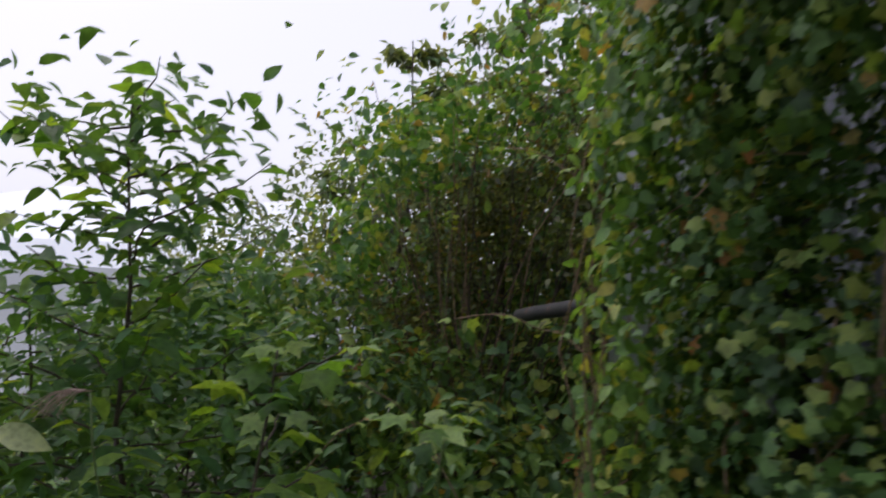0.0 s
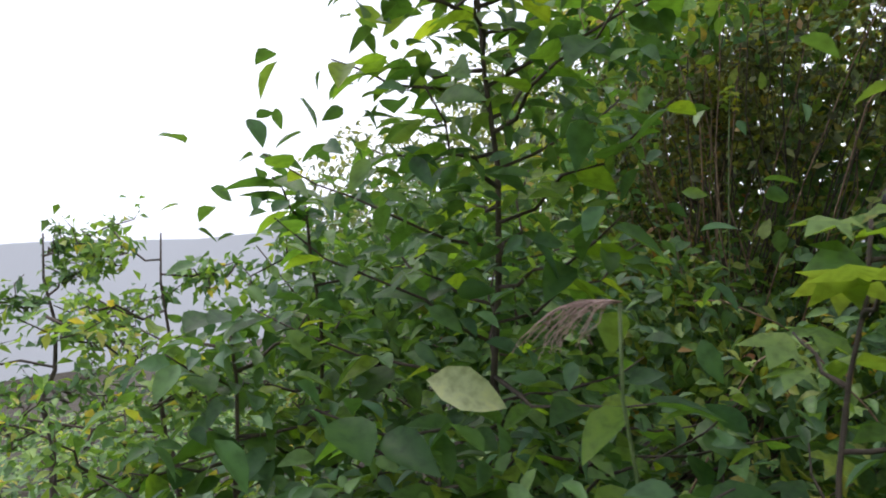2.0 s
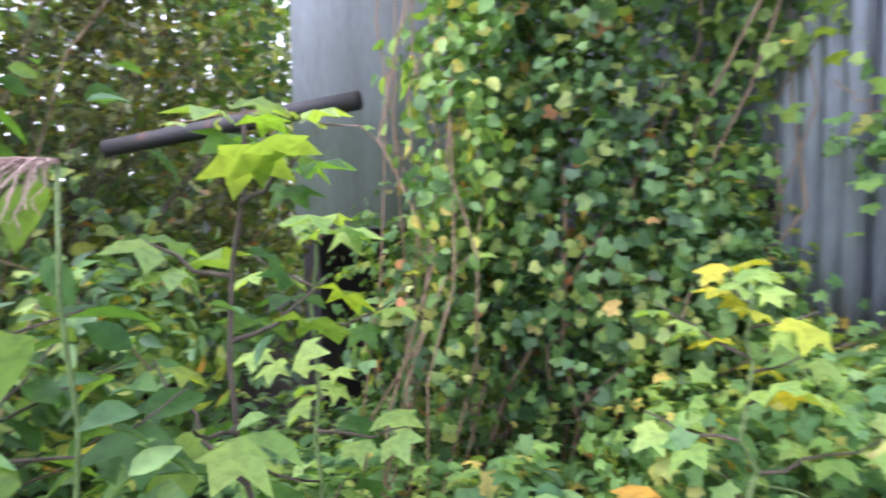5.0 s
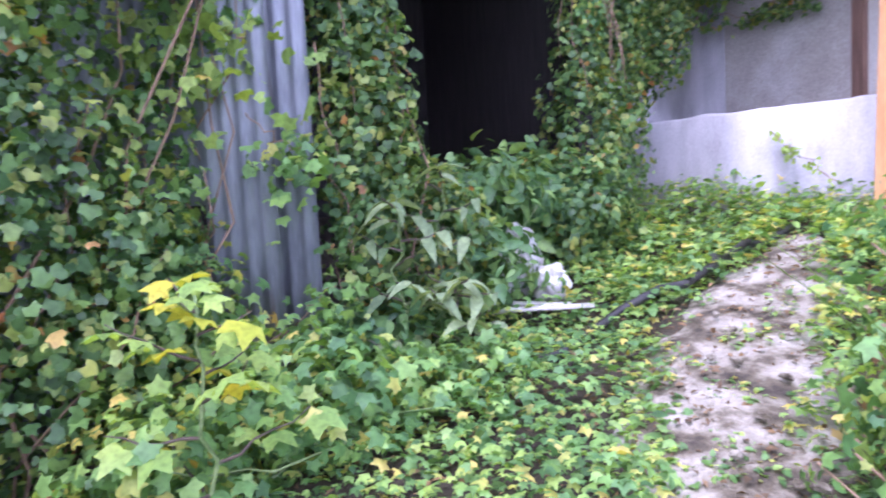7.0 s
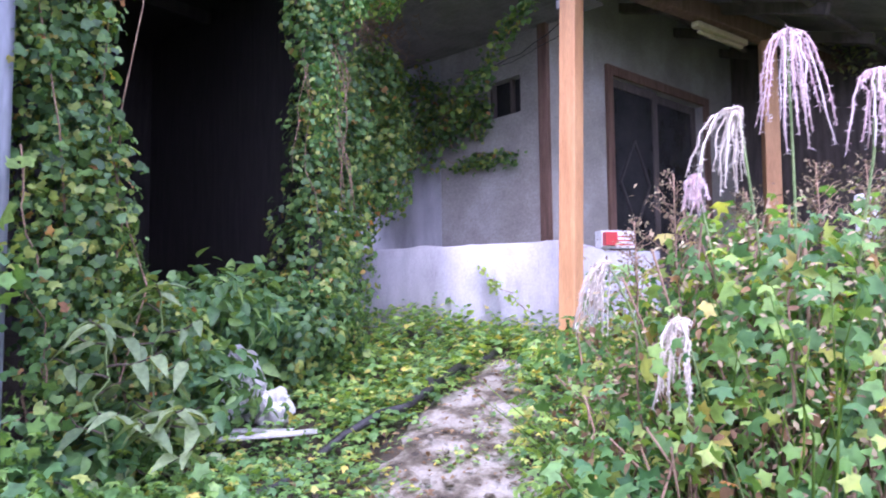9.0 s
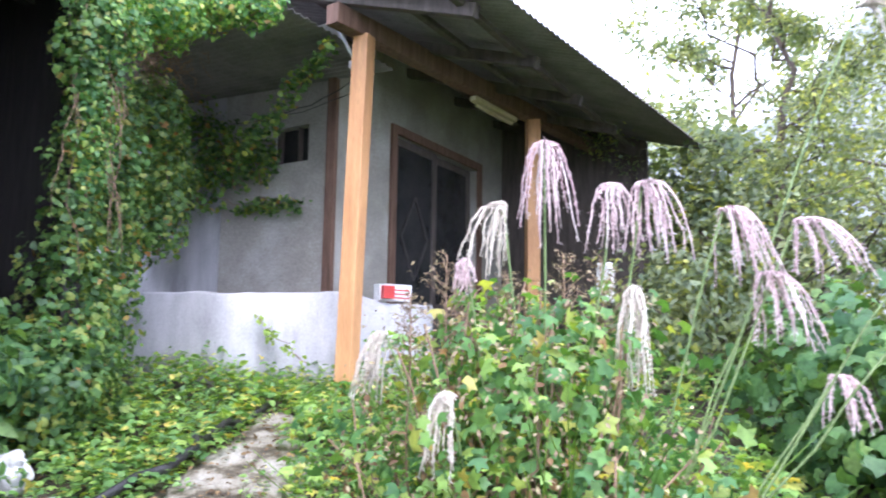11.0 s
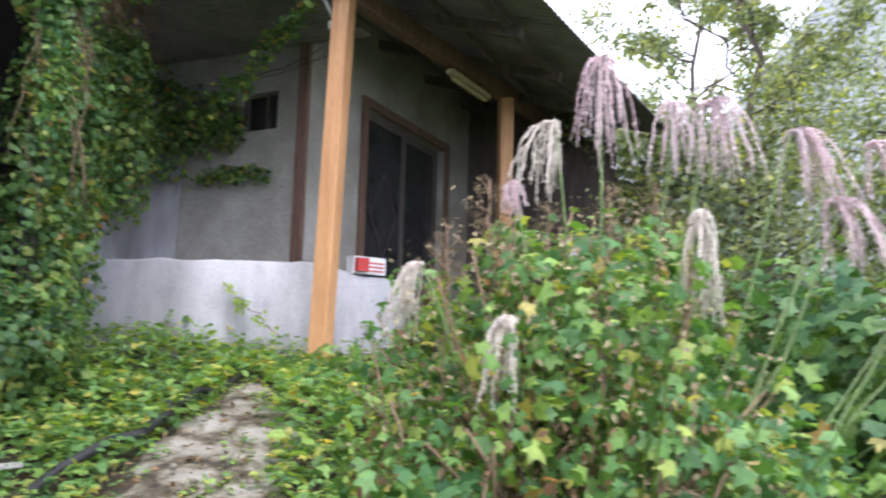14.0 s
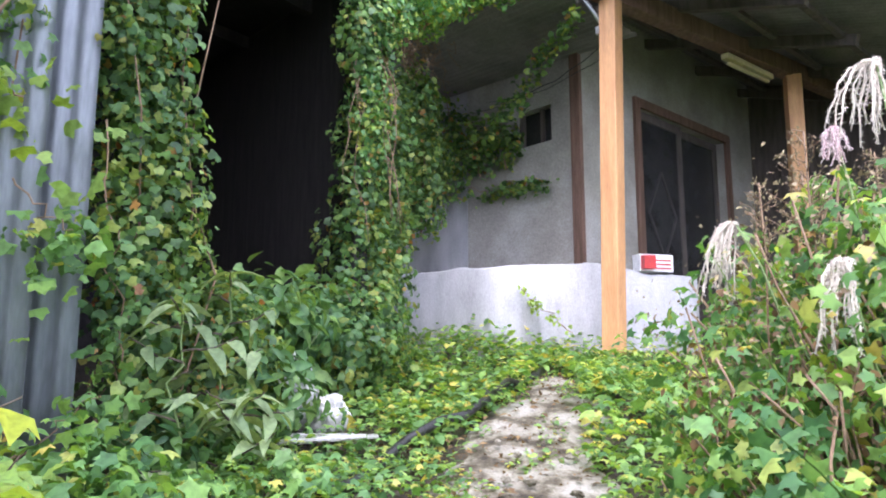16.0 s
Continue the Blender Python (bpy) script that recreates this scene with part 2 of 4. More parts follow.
def wander(a, b, n=6, amount=0.05, sag=0.0, rng=random):
    """A crooked line from a to b that may sag (or arch, when negative)."""
    a, b = Vector(a), Vector(b)
    out = []
    for i in range(n + 1):
        t = i / n
        k = amount * math.sin(math.pi * t)
        out.append(a.lerp(b, t) + Vector((rng.uniform(-k, k), rng.uniform(-k, k), rng.uniform(-k, k) - sag * 4 * t * (1 - t))))
    return out


# leaf outlines, unit length along x, folded at the midrib
def ovate(width=0.5, fold=0.12, curl=0.18):
    rows = [(0.0, 0.0), (0.18, 0.75), (0.42, 1.0), (0.68, 0.72), (0.88, 0.3), (1.0, 0.0)]
    v, f = [], []
    for i, (x, w) in enumerate(rows):
        z = -curl * x * x
        if w == 0:
            v.append((x, 0, z))
        else:
            h = w * width / 2
            v += [(x, -h, z + fold * w), (x, 0, z), (x, h, z + fold * w)]
    f += [(0, 2, 1), (0, 3, 2)]
    for i in range(3):
        a = 1 + 3 * i
        f += [(a, a + 1, a + 4, a + 3), (a + 1, a + 2, a + 5, a + 4)]
    f += [(10, 11, 13), (11, 12, 13)]
    return np.array(v), [tuple(q) for q in f]


def fix(tpl):
    v, f = tpl
    return v, [q for q in f if max(q) < len(v)]


def small_leaf(width=0.5, fold=0.1):
    h = width / 2
    v = np.array([(0, 0, 0), (0.45, -h, fold), (0.5, 0, 0), (0.45, h, fold), (1, 0, -0.12)])
    return v, [(0, 2, 1), (0, 3, 2), (1, 2, 4), (2, 3, 4)]


def lobed(lobes=5, depth=0.5, curl=0.12):
    """A hand-shaped leaf of pointed lobes round the stalk's end."""
    v = [(0, 0, 0.03)]
    span = radians(250 if lobes > 3 else 200)
    n = 2 * lobes - 1
    for i in range(n):
        a = -span / 2 + span * i / (n - 1)
        tip = i % 2 == 0
        r = (1.0 - 0.32 * abs(a) / (span / 2)) if tip else depth * (1.0 - 0.2 * abs(a) / (span / 2))
        r *= 0.62
        v.append((0.32 + r * math.cos(a), r * math.sin(a), (-curl if tip else 0.04)))
    f = [(0, i, i + 1) for i in range(1, n)]
    v[0] = (0.22, 0, 0.03)
    v = np.array(v)
    return v, f


T_OVATE = fix(ovate())
T_BROAD = fix(ovate(0.8, 0.08, 0.15))
T_LANCE = fix(ovate(0.28, 0.1, 0.3))
T_SMALL = small_leaf()
T_ROUND = small_leaf(0.8)
T_IVY = lobed(5, 0.78)
T_HAND = lobed(5, 0.6)
T_OVAL = fix(ovate(0.66, 0.08, 0.2))


def leaf_mesh(name, pts, normals, sizes, tpl, mat, rng, tilt=0.7, droop=0.3):
    """One mesh of many leaves: at pts, facing normals with a random tilt, tips hanging a little."""
    pts, normals = np.asarray(pts, float), np.asarray(normals, float)
    n = len(pts)
    nor = normals / (np.linalg.norm(normals, axis=1, keepdims=True) + 1e-9) + rng.normal(0, tilt, (n, 3)) * 0.6
    nor /= np.linalg.norm(nor, axis=1, keepdims=True) + 1e-9
    d = rng.normal(0, 1, (n, 3))
    d[:, 2] -= droop * 2
    d -= nor * np.sum(d * nor, axis=1, keepdims=True)
    d /= np.linalg.norm(d, axis=1, keepdims=True) + 1e-9
    s = np.cross(nor, d)
    v, f = tpl
    sizes = np.asarray(sizes)[:, None, None]
    wide = rng.uniform(0.8, 1.2, (n, 1, 1))
    out = pts[:, None, :] + sizes * (v[None, :, 0:1] * d[:, None, :] + wide * v[None, :, 1:2] * s[:, None, :] + v[None, :, 2:3] * nor[:, None, :])
    out = out.reshape(-1, 3)
    k = len(v)
    me = bpy.data.meshes.new(name)
    lens = np.array([len(q) for q in f])
    flat = np.array([i for q in f for i in q])
    loops = (flat[None, :] + (np.arange(n) * k)[:, None]).reshape(-1)
    totals = np.tile(lens, n)
    me.vertices.add(n * k)
    me.vertices.foreach_set("co", out.reshape(-1))
    me.loops.add(len(loops))
    me.loops.foreach_set("vertex_index", loops.astype(np.int32))
    me.polygons.add(len(totals))
    starts = np.concatenate(([0], np.cumsum(totals)[:-1]))
    me.polygons.foreach_set("loop_start", starts.astype(np.int32))
    me.update(calc_edges=True)
    me.validate()
    me.materials.append(mat)
    return me


def crown(name, parent, pts, normals, sizes, tpl, mat, rng, tilt=0.7, droop=0.3, label="", kind=""):
    ob = new(name, leaf_mesh(name, pts, normals, sizes, tpl, mat, rng, tilt, droop))
    ob.parent = parent
    if parent is not None:
        ob.matrix_parent_inverse = Matrix.Translation(-parent.matrix_world.translation)
    return tagged(ob, label, "", "", kind)


def under(ob, parent, label=""):
    """Hang a part made in world places under its thing."""
    ob.parent = parent
    ob.matrix_parent_inverse = Matrix.Translation(-parent.matrix_world.translation)
    if label:
        ob["label"] = label
    return ob


def blob(rng, n, centre, radii, shell=0.55, lumps=0.35, freq=2.0, flat=0.0):
    """Points and outward normals in a lumpy ball of leaves, mostly near its skin."""
    d = rng.normal(0, 1, (n, 3))
    d /= np.linalg.norm(d, axis=1, keepdims=True)
    lump = np.array([noise.noise(Vector(q) * freq + Vector(centre)) for q in d])
    r = (1 + lumps * lump * 1.6) * (1 - shell * rng.random(n) ** 1.6)
    p = np.array(centre) + d * r[:, None] * np.array(radii)
    nrm = d / np.array(radii)
    nrm[:, 2] += 0.35 * np.linalg.norm(nrm, axis=1)
    return p, nrm


def ground_z(x, y):
    s = (x + 1.4) * 0.69 - (y - 1.3) * 0.72
    z = 0.215 * s if s > 0 else 0.12 * s
    z = min(z, 1.12)
    left = max(0.0, -x - 2.2)
    z -= 0.12 * left
    z = max(z, -9.0)
    return z + 0.05 * noise.noise(Vector((x * 0.9, y * 0.9, 0)))


# ---- ground, path, distance ----
def build_ground():
    near = np.linspace(-7, 9, 65)
    xs = np.unique(np.concatenate([[-900, -400, -200, -100, -60, -40, -28, -20, -14, -10], near, [12, 18, 30, 60, 150, 400, 900]]))
    ys = np.unique(np.concatenate([[-900, -400, -150, -60, -35, -22, -15, -11], np.linspace(-9, 9, 73), [11, 15, 22, 35, 60, 150, 400, 900]]))
    verts = [(x, y, ground_z(x, y)) for y in ys for x in xs]
    w = len(xs)
    faces = [(j * w + i, j * w + i + 1, (j + 1) * w + i + 1, (j + 1) * w + i) for j in range(len(ys) - 1) for i in range(w - 1)]
    return tagged(new("ground", mesh_from("ground", verts, faces, M_SOIL, True)), "dark soil and leaf litter sloping up to a house", "ground", "", "structure")


build_ground()

# path of worn concrete from the walker's feet to the low wall
path_line = [(-0.63, 0.28, 0.26), (-0.28, 0.03, 0.26), (0.07, -0.19, 0.28), (0.42, -0.5, 0.34), (0.75, -0.84, 0.38), (1.0, -1.27, 0.34), (1.28, -1.65, 0.2), (1.48, -1.9, 0.1)]


def build_path():
    verts, faces = [], []
    n = len(path_line)
    cols = 14
    rows = 60
    for i in range(rows + 1):
        u = i / rows * (n - 1)
        k = min(int(u), n - 2)
        f = u - k
        a, b = path_line[k], path_line[k + 1]
        x, y, w = [a[j] + (b[j] - a[j]) * f for j in range(3)]
        w *= 1.25 + 0.5 * noise.noise(Vector((x * 3, y * 3, 5)))
        for c in range(cols + 1):
            o = (c / cols * 2 - 1) * w
            px, py = x + o * 0.72, y + o * 0.69
            edge = abs(c / cols * 2 - 1)
            verts.append((px, py, ground_z(px, py) + 0.03 - 0.06 * edge ** 4 + 0.012 * noise.noise(Vector((px * 5, py * 5, 1))) + 0.006 * noise.noise(Vector((px * 17, py * 17, 4)))))
    for i in range(rows):
        for c in range(cols):
            q = i * (cols + 1) + c
            faces.append((q, q + 1, q + cols + 2, q + cols + 1))
    return tagged(new("pavement", mesh_from("pavement", verts, faces, M_PATH, True)), "worn mossy concrete path between weeds", "path", "", "structure")


build_path()


def hill_line(radius, height, seed, a0, a1, n, ends, mat):
    """A wooded skyline round the place, its crest uneven; ends: fall to the ground at both ends."""
    verts, faces = [], []
    for i in range(n + 1):
        a = a0 + (a1 - a0) * i / n
        c, d = math.cos(a), math.sin(a)
        r = radius * (1 + 0.12 * noise.noise(Vector((c * 2, d * 2, seed))))
        k = min(1.0, 3.0 * math.sin(math.pi * i / n)) if ends else 1.0
        z = k * height * (0.75 + 0.6 * noise.noise(Vector((c * 3.1, d * 3.1, seed + 9)))) + 0.01 * radius * noise.noise(Vector((a * 40, seed, 0)))
        verts += [(r * c, r * d, -12), (r * 1.15 * c, r * 1.15 * d, z)]
    for i in range(n):
        faces.append((2 * i, 2 * i + 2, 2 * i + 3, 2 * i + 1))
    tagged(new("backdrop", mesh_from("backdrop", verts, faces, mat, True)), "wooded hillside with mist put into its colour and glow", "hill", "", "structure")


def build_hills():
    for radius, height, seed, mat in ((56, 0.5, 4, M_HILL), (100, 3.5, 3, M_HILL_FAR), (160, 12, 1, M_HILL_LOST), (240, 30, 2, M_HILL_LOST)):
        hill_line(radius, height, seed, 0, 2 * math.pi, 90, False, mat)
    # Added slope that greys the sky behind the house, haze in its colour.
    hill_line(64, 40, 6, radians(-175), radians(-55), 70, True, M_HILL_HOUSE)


build_hills()


# ---- house ----
FLOOR = 1.12
house = thing("house", (3.4, -4.5, FLOOR), "abandoned plastered house with a timber porch and sheet roof", "house")


def add(name, lo, hi, mat, parent=house, bevel=0.0, label=""):
    return under(boxed(name, lo, hi, mat, None, bevel), parent, label)


def bar(name, a, b, w, h, mat, parent=None, bevel=0.006, label=""):
    """A squared timber or strip from a to b."""
    a, b = Vector(a), Vector(b)
    d = (b - a)
    m = Matrix.Translation((a + b) / 2) @ d.to_track_quat("X", "Z").to_matrix().to_4x4()
    ob = part(name, box(bmesh.new(), (-d.length / 2, -w / 2, -h / 2), (d.length / 2, w / 2, h / 2), bevel, m), mat)
    return under(ob, parent, label) if parent is not None else ob


EW, PX = -3.24, 2.2
wx0, wx1, wz0, wz1 = 2.53, 2.92, 2.97, 3.30
add("wall", (PX, EW - 0.16, FLOOR - 0.5), (wx0, EW, 4.2), M_BROWNWALL, label="stained grey plaster end wall")
add("wall", (wx1, EW - 0.16, FLOOR - 0.5), (3.6, EW, 4.2), M_BROWNWALL)
add("wall", (3.6, EW - 0.16, FLOOR - 0.5), (5.6, EW + 0.006, 4.2), M_PLASTER, label="white plastered end of the wall")
add("wall", (wx0, EW - 0.16, FLOOR - 0.5), (wx1, EW, wz0), M_BROWNWALL)
add("wall", (wx0, EW - 0.16, wz1), (wx1, EW, 4.2), M_BROWNWALL)
win = add("window", (wx0, EW - 0.11, wz0), (wx1, EW - 0.09, wz1), M_GLASSDARK, label="small dark window with dusty pane")
for lo, hi in (((wx0, EW - 0.08, wz0), (wx0 + 0.025, EW - 0.02, wz1)), ((wx1 - 0.025, EW - 0.08, wz0), (wx1, EW - 0.02, wz1)), ((wx0 + 0.14, EW - 0.085, wz0), (wx0 + 0.16, EW - 0.04, wz1))):
    add("frame", lo, hi, M_DARKWOOD, win)
dy0, dy1, dtop = -4.1, -5.75, 3.38
# Porch walls take the darker plaster, its tone standing in for porch shade.
add("wall", (PX + 0.003, dy0, FLOOR - 0.5), (PX + 0.16, EW - 0.16, 4.2), M_BROWNWALL)
add("wall", (PX + 0.003, dy1, dtop), (PX + 0.16, dy0, 4.2), M_BROWNWALL)
add("wall", (PX + 0.003, -6.5, FLOOR - 0.5), (PX + 0.16, dy1, 4.2), M_BROWNWALL)
add("wall", (PX + 0.16, -6.5, FLOOR - 0.5), (5.6, -6.35, 4.2), M_PLASTER)
add("wall", (5.6, -6.5, FLOOR - 0.5), (5.75, EW, 4.2), M_PLASTER)
add("porch_floor", (1.3, -6.38, FLOOR - 0.4), (PX, -2.75, FLOOR), M_PATH, label="cement porch floor")
# Dark panel added to close the sky gap at the porch's far end.
pe = bmesh.new()
pf = [[pe.verts.new((x, y, z)) for x, z in ((0.4, FLOOR - 0.6), (PX, FLOOR - 0.6), (PX, 4.24), (0.4, 3.66))] for y in (-6.49, -6.41)]
pe.faces.new(pf[0])
pe.faces.new(pf[1][::-1])
for i in range(4):
    pe.faces.new((pf[0][i], pf[0][(i + 1) % 4], pf[1][(i + 1) % 4], pf[1][i]))
under(part("porch_end", pe, M_DARKWOOD), house, "dark panel closing the porch's far end")
add("corner_plank", (PX - 0.01, EW + 0.004, FLOOR), (PX + 0.09, EW + 0.05, 3.9), M_OLDWOOD, bevel=0.008, label="old red-brown corner timber")

# sliding door of two leaves
door = under(new("sliding_door"), house, "dark timber sliding door with glazed leaves")
for k, (a, b) in enumerate(((dy0, (dy0 + dy1) / 2), ((dy0 + dy1) / 2, dy1))):
    x = PX + 0.05 + 0.05 * k
    leaf = add("door_leaf", (x, b + 0.06, FLOOR + 0.08), (x + 0.02, a - 0.06, dtop - 0.06), M_GLASSDARK, door)
    for lo, hi in (((x - 0.015, a - 0.08, FLOOR), (x + 0.035, a, dtop)), ((x - 0.015, b, FLOOR), (x + 0.035, b + 0.08, dtop)), ((x - 0.015, b + 0.08, dtop - 0.08), (x + 0.035, a - 0.08, dtop)), ((x - 0.015, b + 0.08, FLOOR + 0.6), (x + 0.035, a - 0.08, FLOOR + 0.67)), ((x - 0.012, b + 0.08, FLOOR), (x + 0.03, a - 0.08, FLOOR + 0.6))):
        add("rail", lo, hi, M_DARKWOOD, door, 0.005)
for lo, hi in (((PX - 0.03, dy0, FLOOR), (PX + 0.003, dy0 + 0.09, dtop + 0.09)), ((PX - 0.03, dy1 - 0.09, FLOOR), (PX + 0.003, dy1, dtop + 0.09)), ((PX - 0.03, dy1, dtop), (PX + 0.003, dy0, dtop + 0.09))):
    add("door_frame", lo, hi, M_OLDWOOD, house, 0.005)
cy, cz = dy0 - 0.42, FLOOR + 1.3
for (ya, za), (yb, zb) in zip(((0, 0.42), (0.24, 0), (0, -0.42), (-0.24, 0)), ((0.24, 0), (0, -0.42), (-0.24, 0), (0, 0.42))):
    bar("lattice", (PX + 0.042, cy + ya, cz + za), (PX + 0.042, cy + yb, cz + zb), 0.02, 0.025, M_SHEDWOOD, door, 0.004)

# low cement wall that closes the porch's end
low = thing("low_wall", (2.4, -2.6, FLOOR), "low white cement parapet with water stains", "wall", "", "structure")


def low_wall_bm(corners, th):
    """Hand-laid wall along a bent line, its top edge uneven and worn."""
    bm = bmesh.new()
    pts = []
    for a, b in zip(corners, corners[1:]):
        a, b = Vector(a), Vector(b)
        k = max(2, int((b - a).length / 0.05))
        pts += [a.lerp(b, i / k) for i in range(k)]
    pts.append(Vector(corners[-1]))
    rows = []
    for i, p in enumerate(pts):
        d = (pts[min(i + 1, len(pts) - 1)] - pts[max(i - 1, 0)])
        d.z = 0
        d.normalize()
        s = Vector((-d.y, d.x, 0))
        z = p.z + 0.014 * noise.noise(p * 6) + 0.006 * noise.noise(p * 25)
        w = 0.012 * noise.noise(p * 3)
        q = Vector((p.x, p.y, 0))
        rows.append([bm.verts.new(q + s * o + Vector((0, 0, h))) for o, h in ((-th / 2 - w, 0.6), (-th / 2 - w, 1.2), (-th / 2 - w, z - 0.02), (-th / 2 + 0.02, z), (th / 2 - 0.02, z), (th / 2, z - 0.02), (th / 2, 0.6))])
    for r, q in zip(rows, rows[1:]):
        for k in range(6):
            bm.faces.new((r[k], r[k + 1], q[k + 1], q[k]))
    bm.faces.new(rows[0])
    bm.faces.new(rows[-1][::-1])
    return bm


low_face = part("wall_face", low_wall_bm(((3.67, -2.2, 1.76), (2.4, -2.22, 1.74), (2.19, -2.25, 1.72), (2.06, -2.33, 1.73), (1.82, -2.83, 1.77), (1.65, -3.18, 1.70), (1.47, -3.58, 1.70)), 0.14), M_PLASTER)
low_face.data.shade_smooth()
under(low_face, low)

# porch posts, beam, rafters, roof of wavy sheet
add_post = [((1.52, -2.6, FLOOR - 0.15), (1.45, -2.61, 3.62), 0.125), ((1.2, -5.05, FLOOR - 0.1), (1.16, -5.0, 3.62), 0.13)]
for a, b, w in add_post:
    bar("post", a, b, w, w, M_POST, house, 0.01, "orange-brown painted porch post")
bar("beam", (1.5, -2.3, 3.68), (1.02, -6.4, 3.68), 0.12, 0.15, M_OLDWOOD, house, 0.01, "red-brown porch beam")


def wavy_sheet(x0, z0, x1, z1, y0, y1, skew=0.0, pitch=0.076, depth=0.009):
    """Corrugated roof sheet: waves run along y, ribs fall from x1 to x0."""
    n = int(abs(y1 - y0) / pitch * 6)
    v, f = [], []
    for i in range(n + 1):
        y = y0 + (y1 - y0) * i / n
        h = depth * math.sin(2 * math.pi * (y - y0) / pitch)
        xe = x0 + skew * (y - y0)
        v += [(xe, y, z0 + h), (x1, y, z1 + h), (xe, y, z0 + h - 0.004), (x1, y, z1 + h - 0.004)]
    for i in range(n):
        a, b = 4 * i, 4 * i + 4
        f += [(a, a + 1, b + 1, b), (a + 2, b + 2, b + 3, a + 3), (a, b, b + 2, a + 2), (a + 1, a + 3, b + 3, b + 1)]
    return v, f


for nm, seg in (("roof", (0.2, 3.5, 4.0, 4.75, -2.15, -6.5, 0.1)), ("roof", (6.3, 4.0, 4.0, 4.76, -2.15, -6.5))):
    v, f = wavy_sheet(*seg)
    under(new(nm, mesh_from(nm, v, f, M_ROOF)), house, "grey corrugated sheet roof")
for k in range(5):
    y = -2.4 - 0.95 * k
    bar("rafter", (0.4, y, 3.47), (3.9, y, 4.63), 0.07, 0.09, M_DARKWOOD, house, 0.006)
for x in (0.5, 1.0, 1.9):
    bar("purlin", (x, -2.25, 3.5 + (x - 0.3) * 0.338 - 0.035), (x, -6.5, 3.5 + (x - 0.3) * 0.338 - 0.035), 0.05, 0.04, M_DARKWOOD, house, 0.004)

v, f = wavy_sheet(1.62, 3.62, 5.7, 3.84, -1.75, -3.236)
under(new("eave", mesh_from("eave", v, f, M_ROOF)), house, "overgrown sheet eave over the end wall")
bar("eave_beam", (1.66, -1.85, 3.555), (5.6, -1.85, 3.76), 0.08, 0.1, M_DARKWOOD, house)

# ---- shed with sheet walls, open at its side ----
shed = thing("shed", (2.8, 1.2, 0.6), "dark open shed clad in corrugated zinc, overgrown", "shed")


def upright_sheet(name, a, b, z0, z1, mat, pitch=0.066, depth=0.009, label=""):
    """Corrugated wall sheet from a to b, ribs upright."""
    a, b = Vector((*a, 0)), Vector((*b, 0))
    d = (b - a).normalized()
    s = Vector((d.y, -d.x, 0))
    length = (b - a).length
    n = max(4, int(length / pitch * 8))
    v, f = [], []
    for i in range(n + 1):
        u = length * i / n
        o = depth * math.sin(2 * math.pi * u / pitch)
        for t in (0.0, -0.003):
            p = a + d * u + s * (o + t)
            for z in (z0, (z0 + z1) / 2, z1):
                w = 0.006 * noise.noise(Vector((u * 4, z * 2, 3)))
                v.append((p.x + s.x * w, p.y + s.y * w, z))
    for i in range(n):
        A, B = 6 * i, 6 * i + 6
        f += [(A, B, B + 1, A + 1), (A + 1, B + 1, B + 2, A + 2), (A + 3, A + 4, B + 4, B + 3), (A + 4, A + 5, B + 5, B + 4), (A, A + 3, B + 3, B), (A + 2, B + 2, B + 5, A + 5)]
    return under(new(name, mesh_from(name, v, f, mat, True)), shed, label)


upright_sheet("zinc_sheet", (1.22, 0.90), (1.32, 1.16), 0.66, 3.5, M_ZINC, label="bluish grey corrugated zinc sheet")
upright_sheet("zinc_sheet", (1.30, 0.74), (1.38, 1.0), 0.6, 3.5, M_ZINC, label="darker zinc sheet behind the first")
upright_sheet("zinc_sheet", (1.33, 1.1), (1.36, 1.5), 1.3, 3.5, M_ZINC)
upright_sheet("zinc_sheet", (1.37, 1.48), (1.36, 2.3), 0.5, 3.5, M_ZINC)
upright_sheet("flat_sheet", (1.30, 2.40), (0.80, 2.8), 1.15, 3.5, M_SHEET, 0.3, 0.002, "pale sheet streaked with rust")
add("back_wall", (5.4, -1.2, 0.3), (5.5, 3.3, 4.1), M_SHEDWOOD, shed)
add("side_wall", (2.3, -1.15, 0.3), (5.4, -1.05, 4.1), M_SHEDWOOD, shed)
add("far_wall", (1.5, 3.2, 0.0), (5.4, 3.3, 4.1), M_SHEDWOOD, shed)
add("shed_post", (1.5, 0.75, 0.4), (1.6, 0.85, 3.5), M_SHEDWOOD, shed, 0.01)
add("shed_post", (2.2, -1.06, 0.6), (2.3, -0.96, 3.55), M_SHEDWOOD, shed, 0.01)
roof_bm = bmesh.new()
outline = [(1.05, 3.4), (1.05, 0.5), (1.55, -0.3), (2.35, -1.2), (5.6, -1.25), (5.6, 3.4)]
lo = [roof_bm.verts.new((x, y, 3.5 + 0.08 * (x - 1))) for x, y in outline]
hi = [roof_bm.verts.new((x, y, 3.56 + 0.08 * (x - 1))) for x, y in outline]
roof_bm.faces.new(lo)
roof_bm.faces.new(hi[::-1])
for i in range(6):
    j = (i + 1) % 6
    roof_bm.faces.new((lo[i], lo[j], hi[j], hi[i]))
under(part("shed_roof", roof_bm, M_SHEDWOOD), shed, "shed roof of shade-darkened timber")
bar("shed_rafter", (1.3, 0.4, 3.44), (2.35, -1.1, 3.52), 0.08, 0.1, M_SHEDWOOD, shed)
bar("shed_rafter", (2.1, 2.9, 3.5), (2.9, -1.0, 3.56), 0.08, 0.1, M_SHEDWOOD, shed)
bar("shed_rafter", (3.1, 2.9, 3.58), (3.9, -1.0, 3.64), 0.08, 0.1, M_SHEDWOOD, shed)

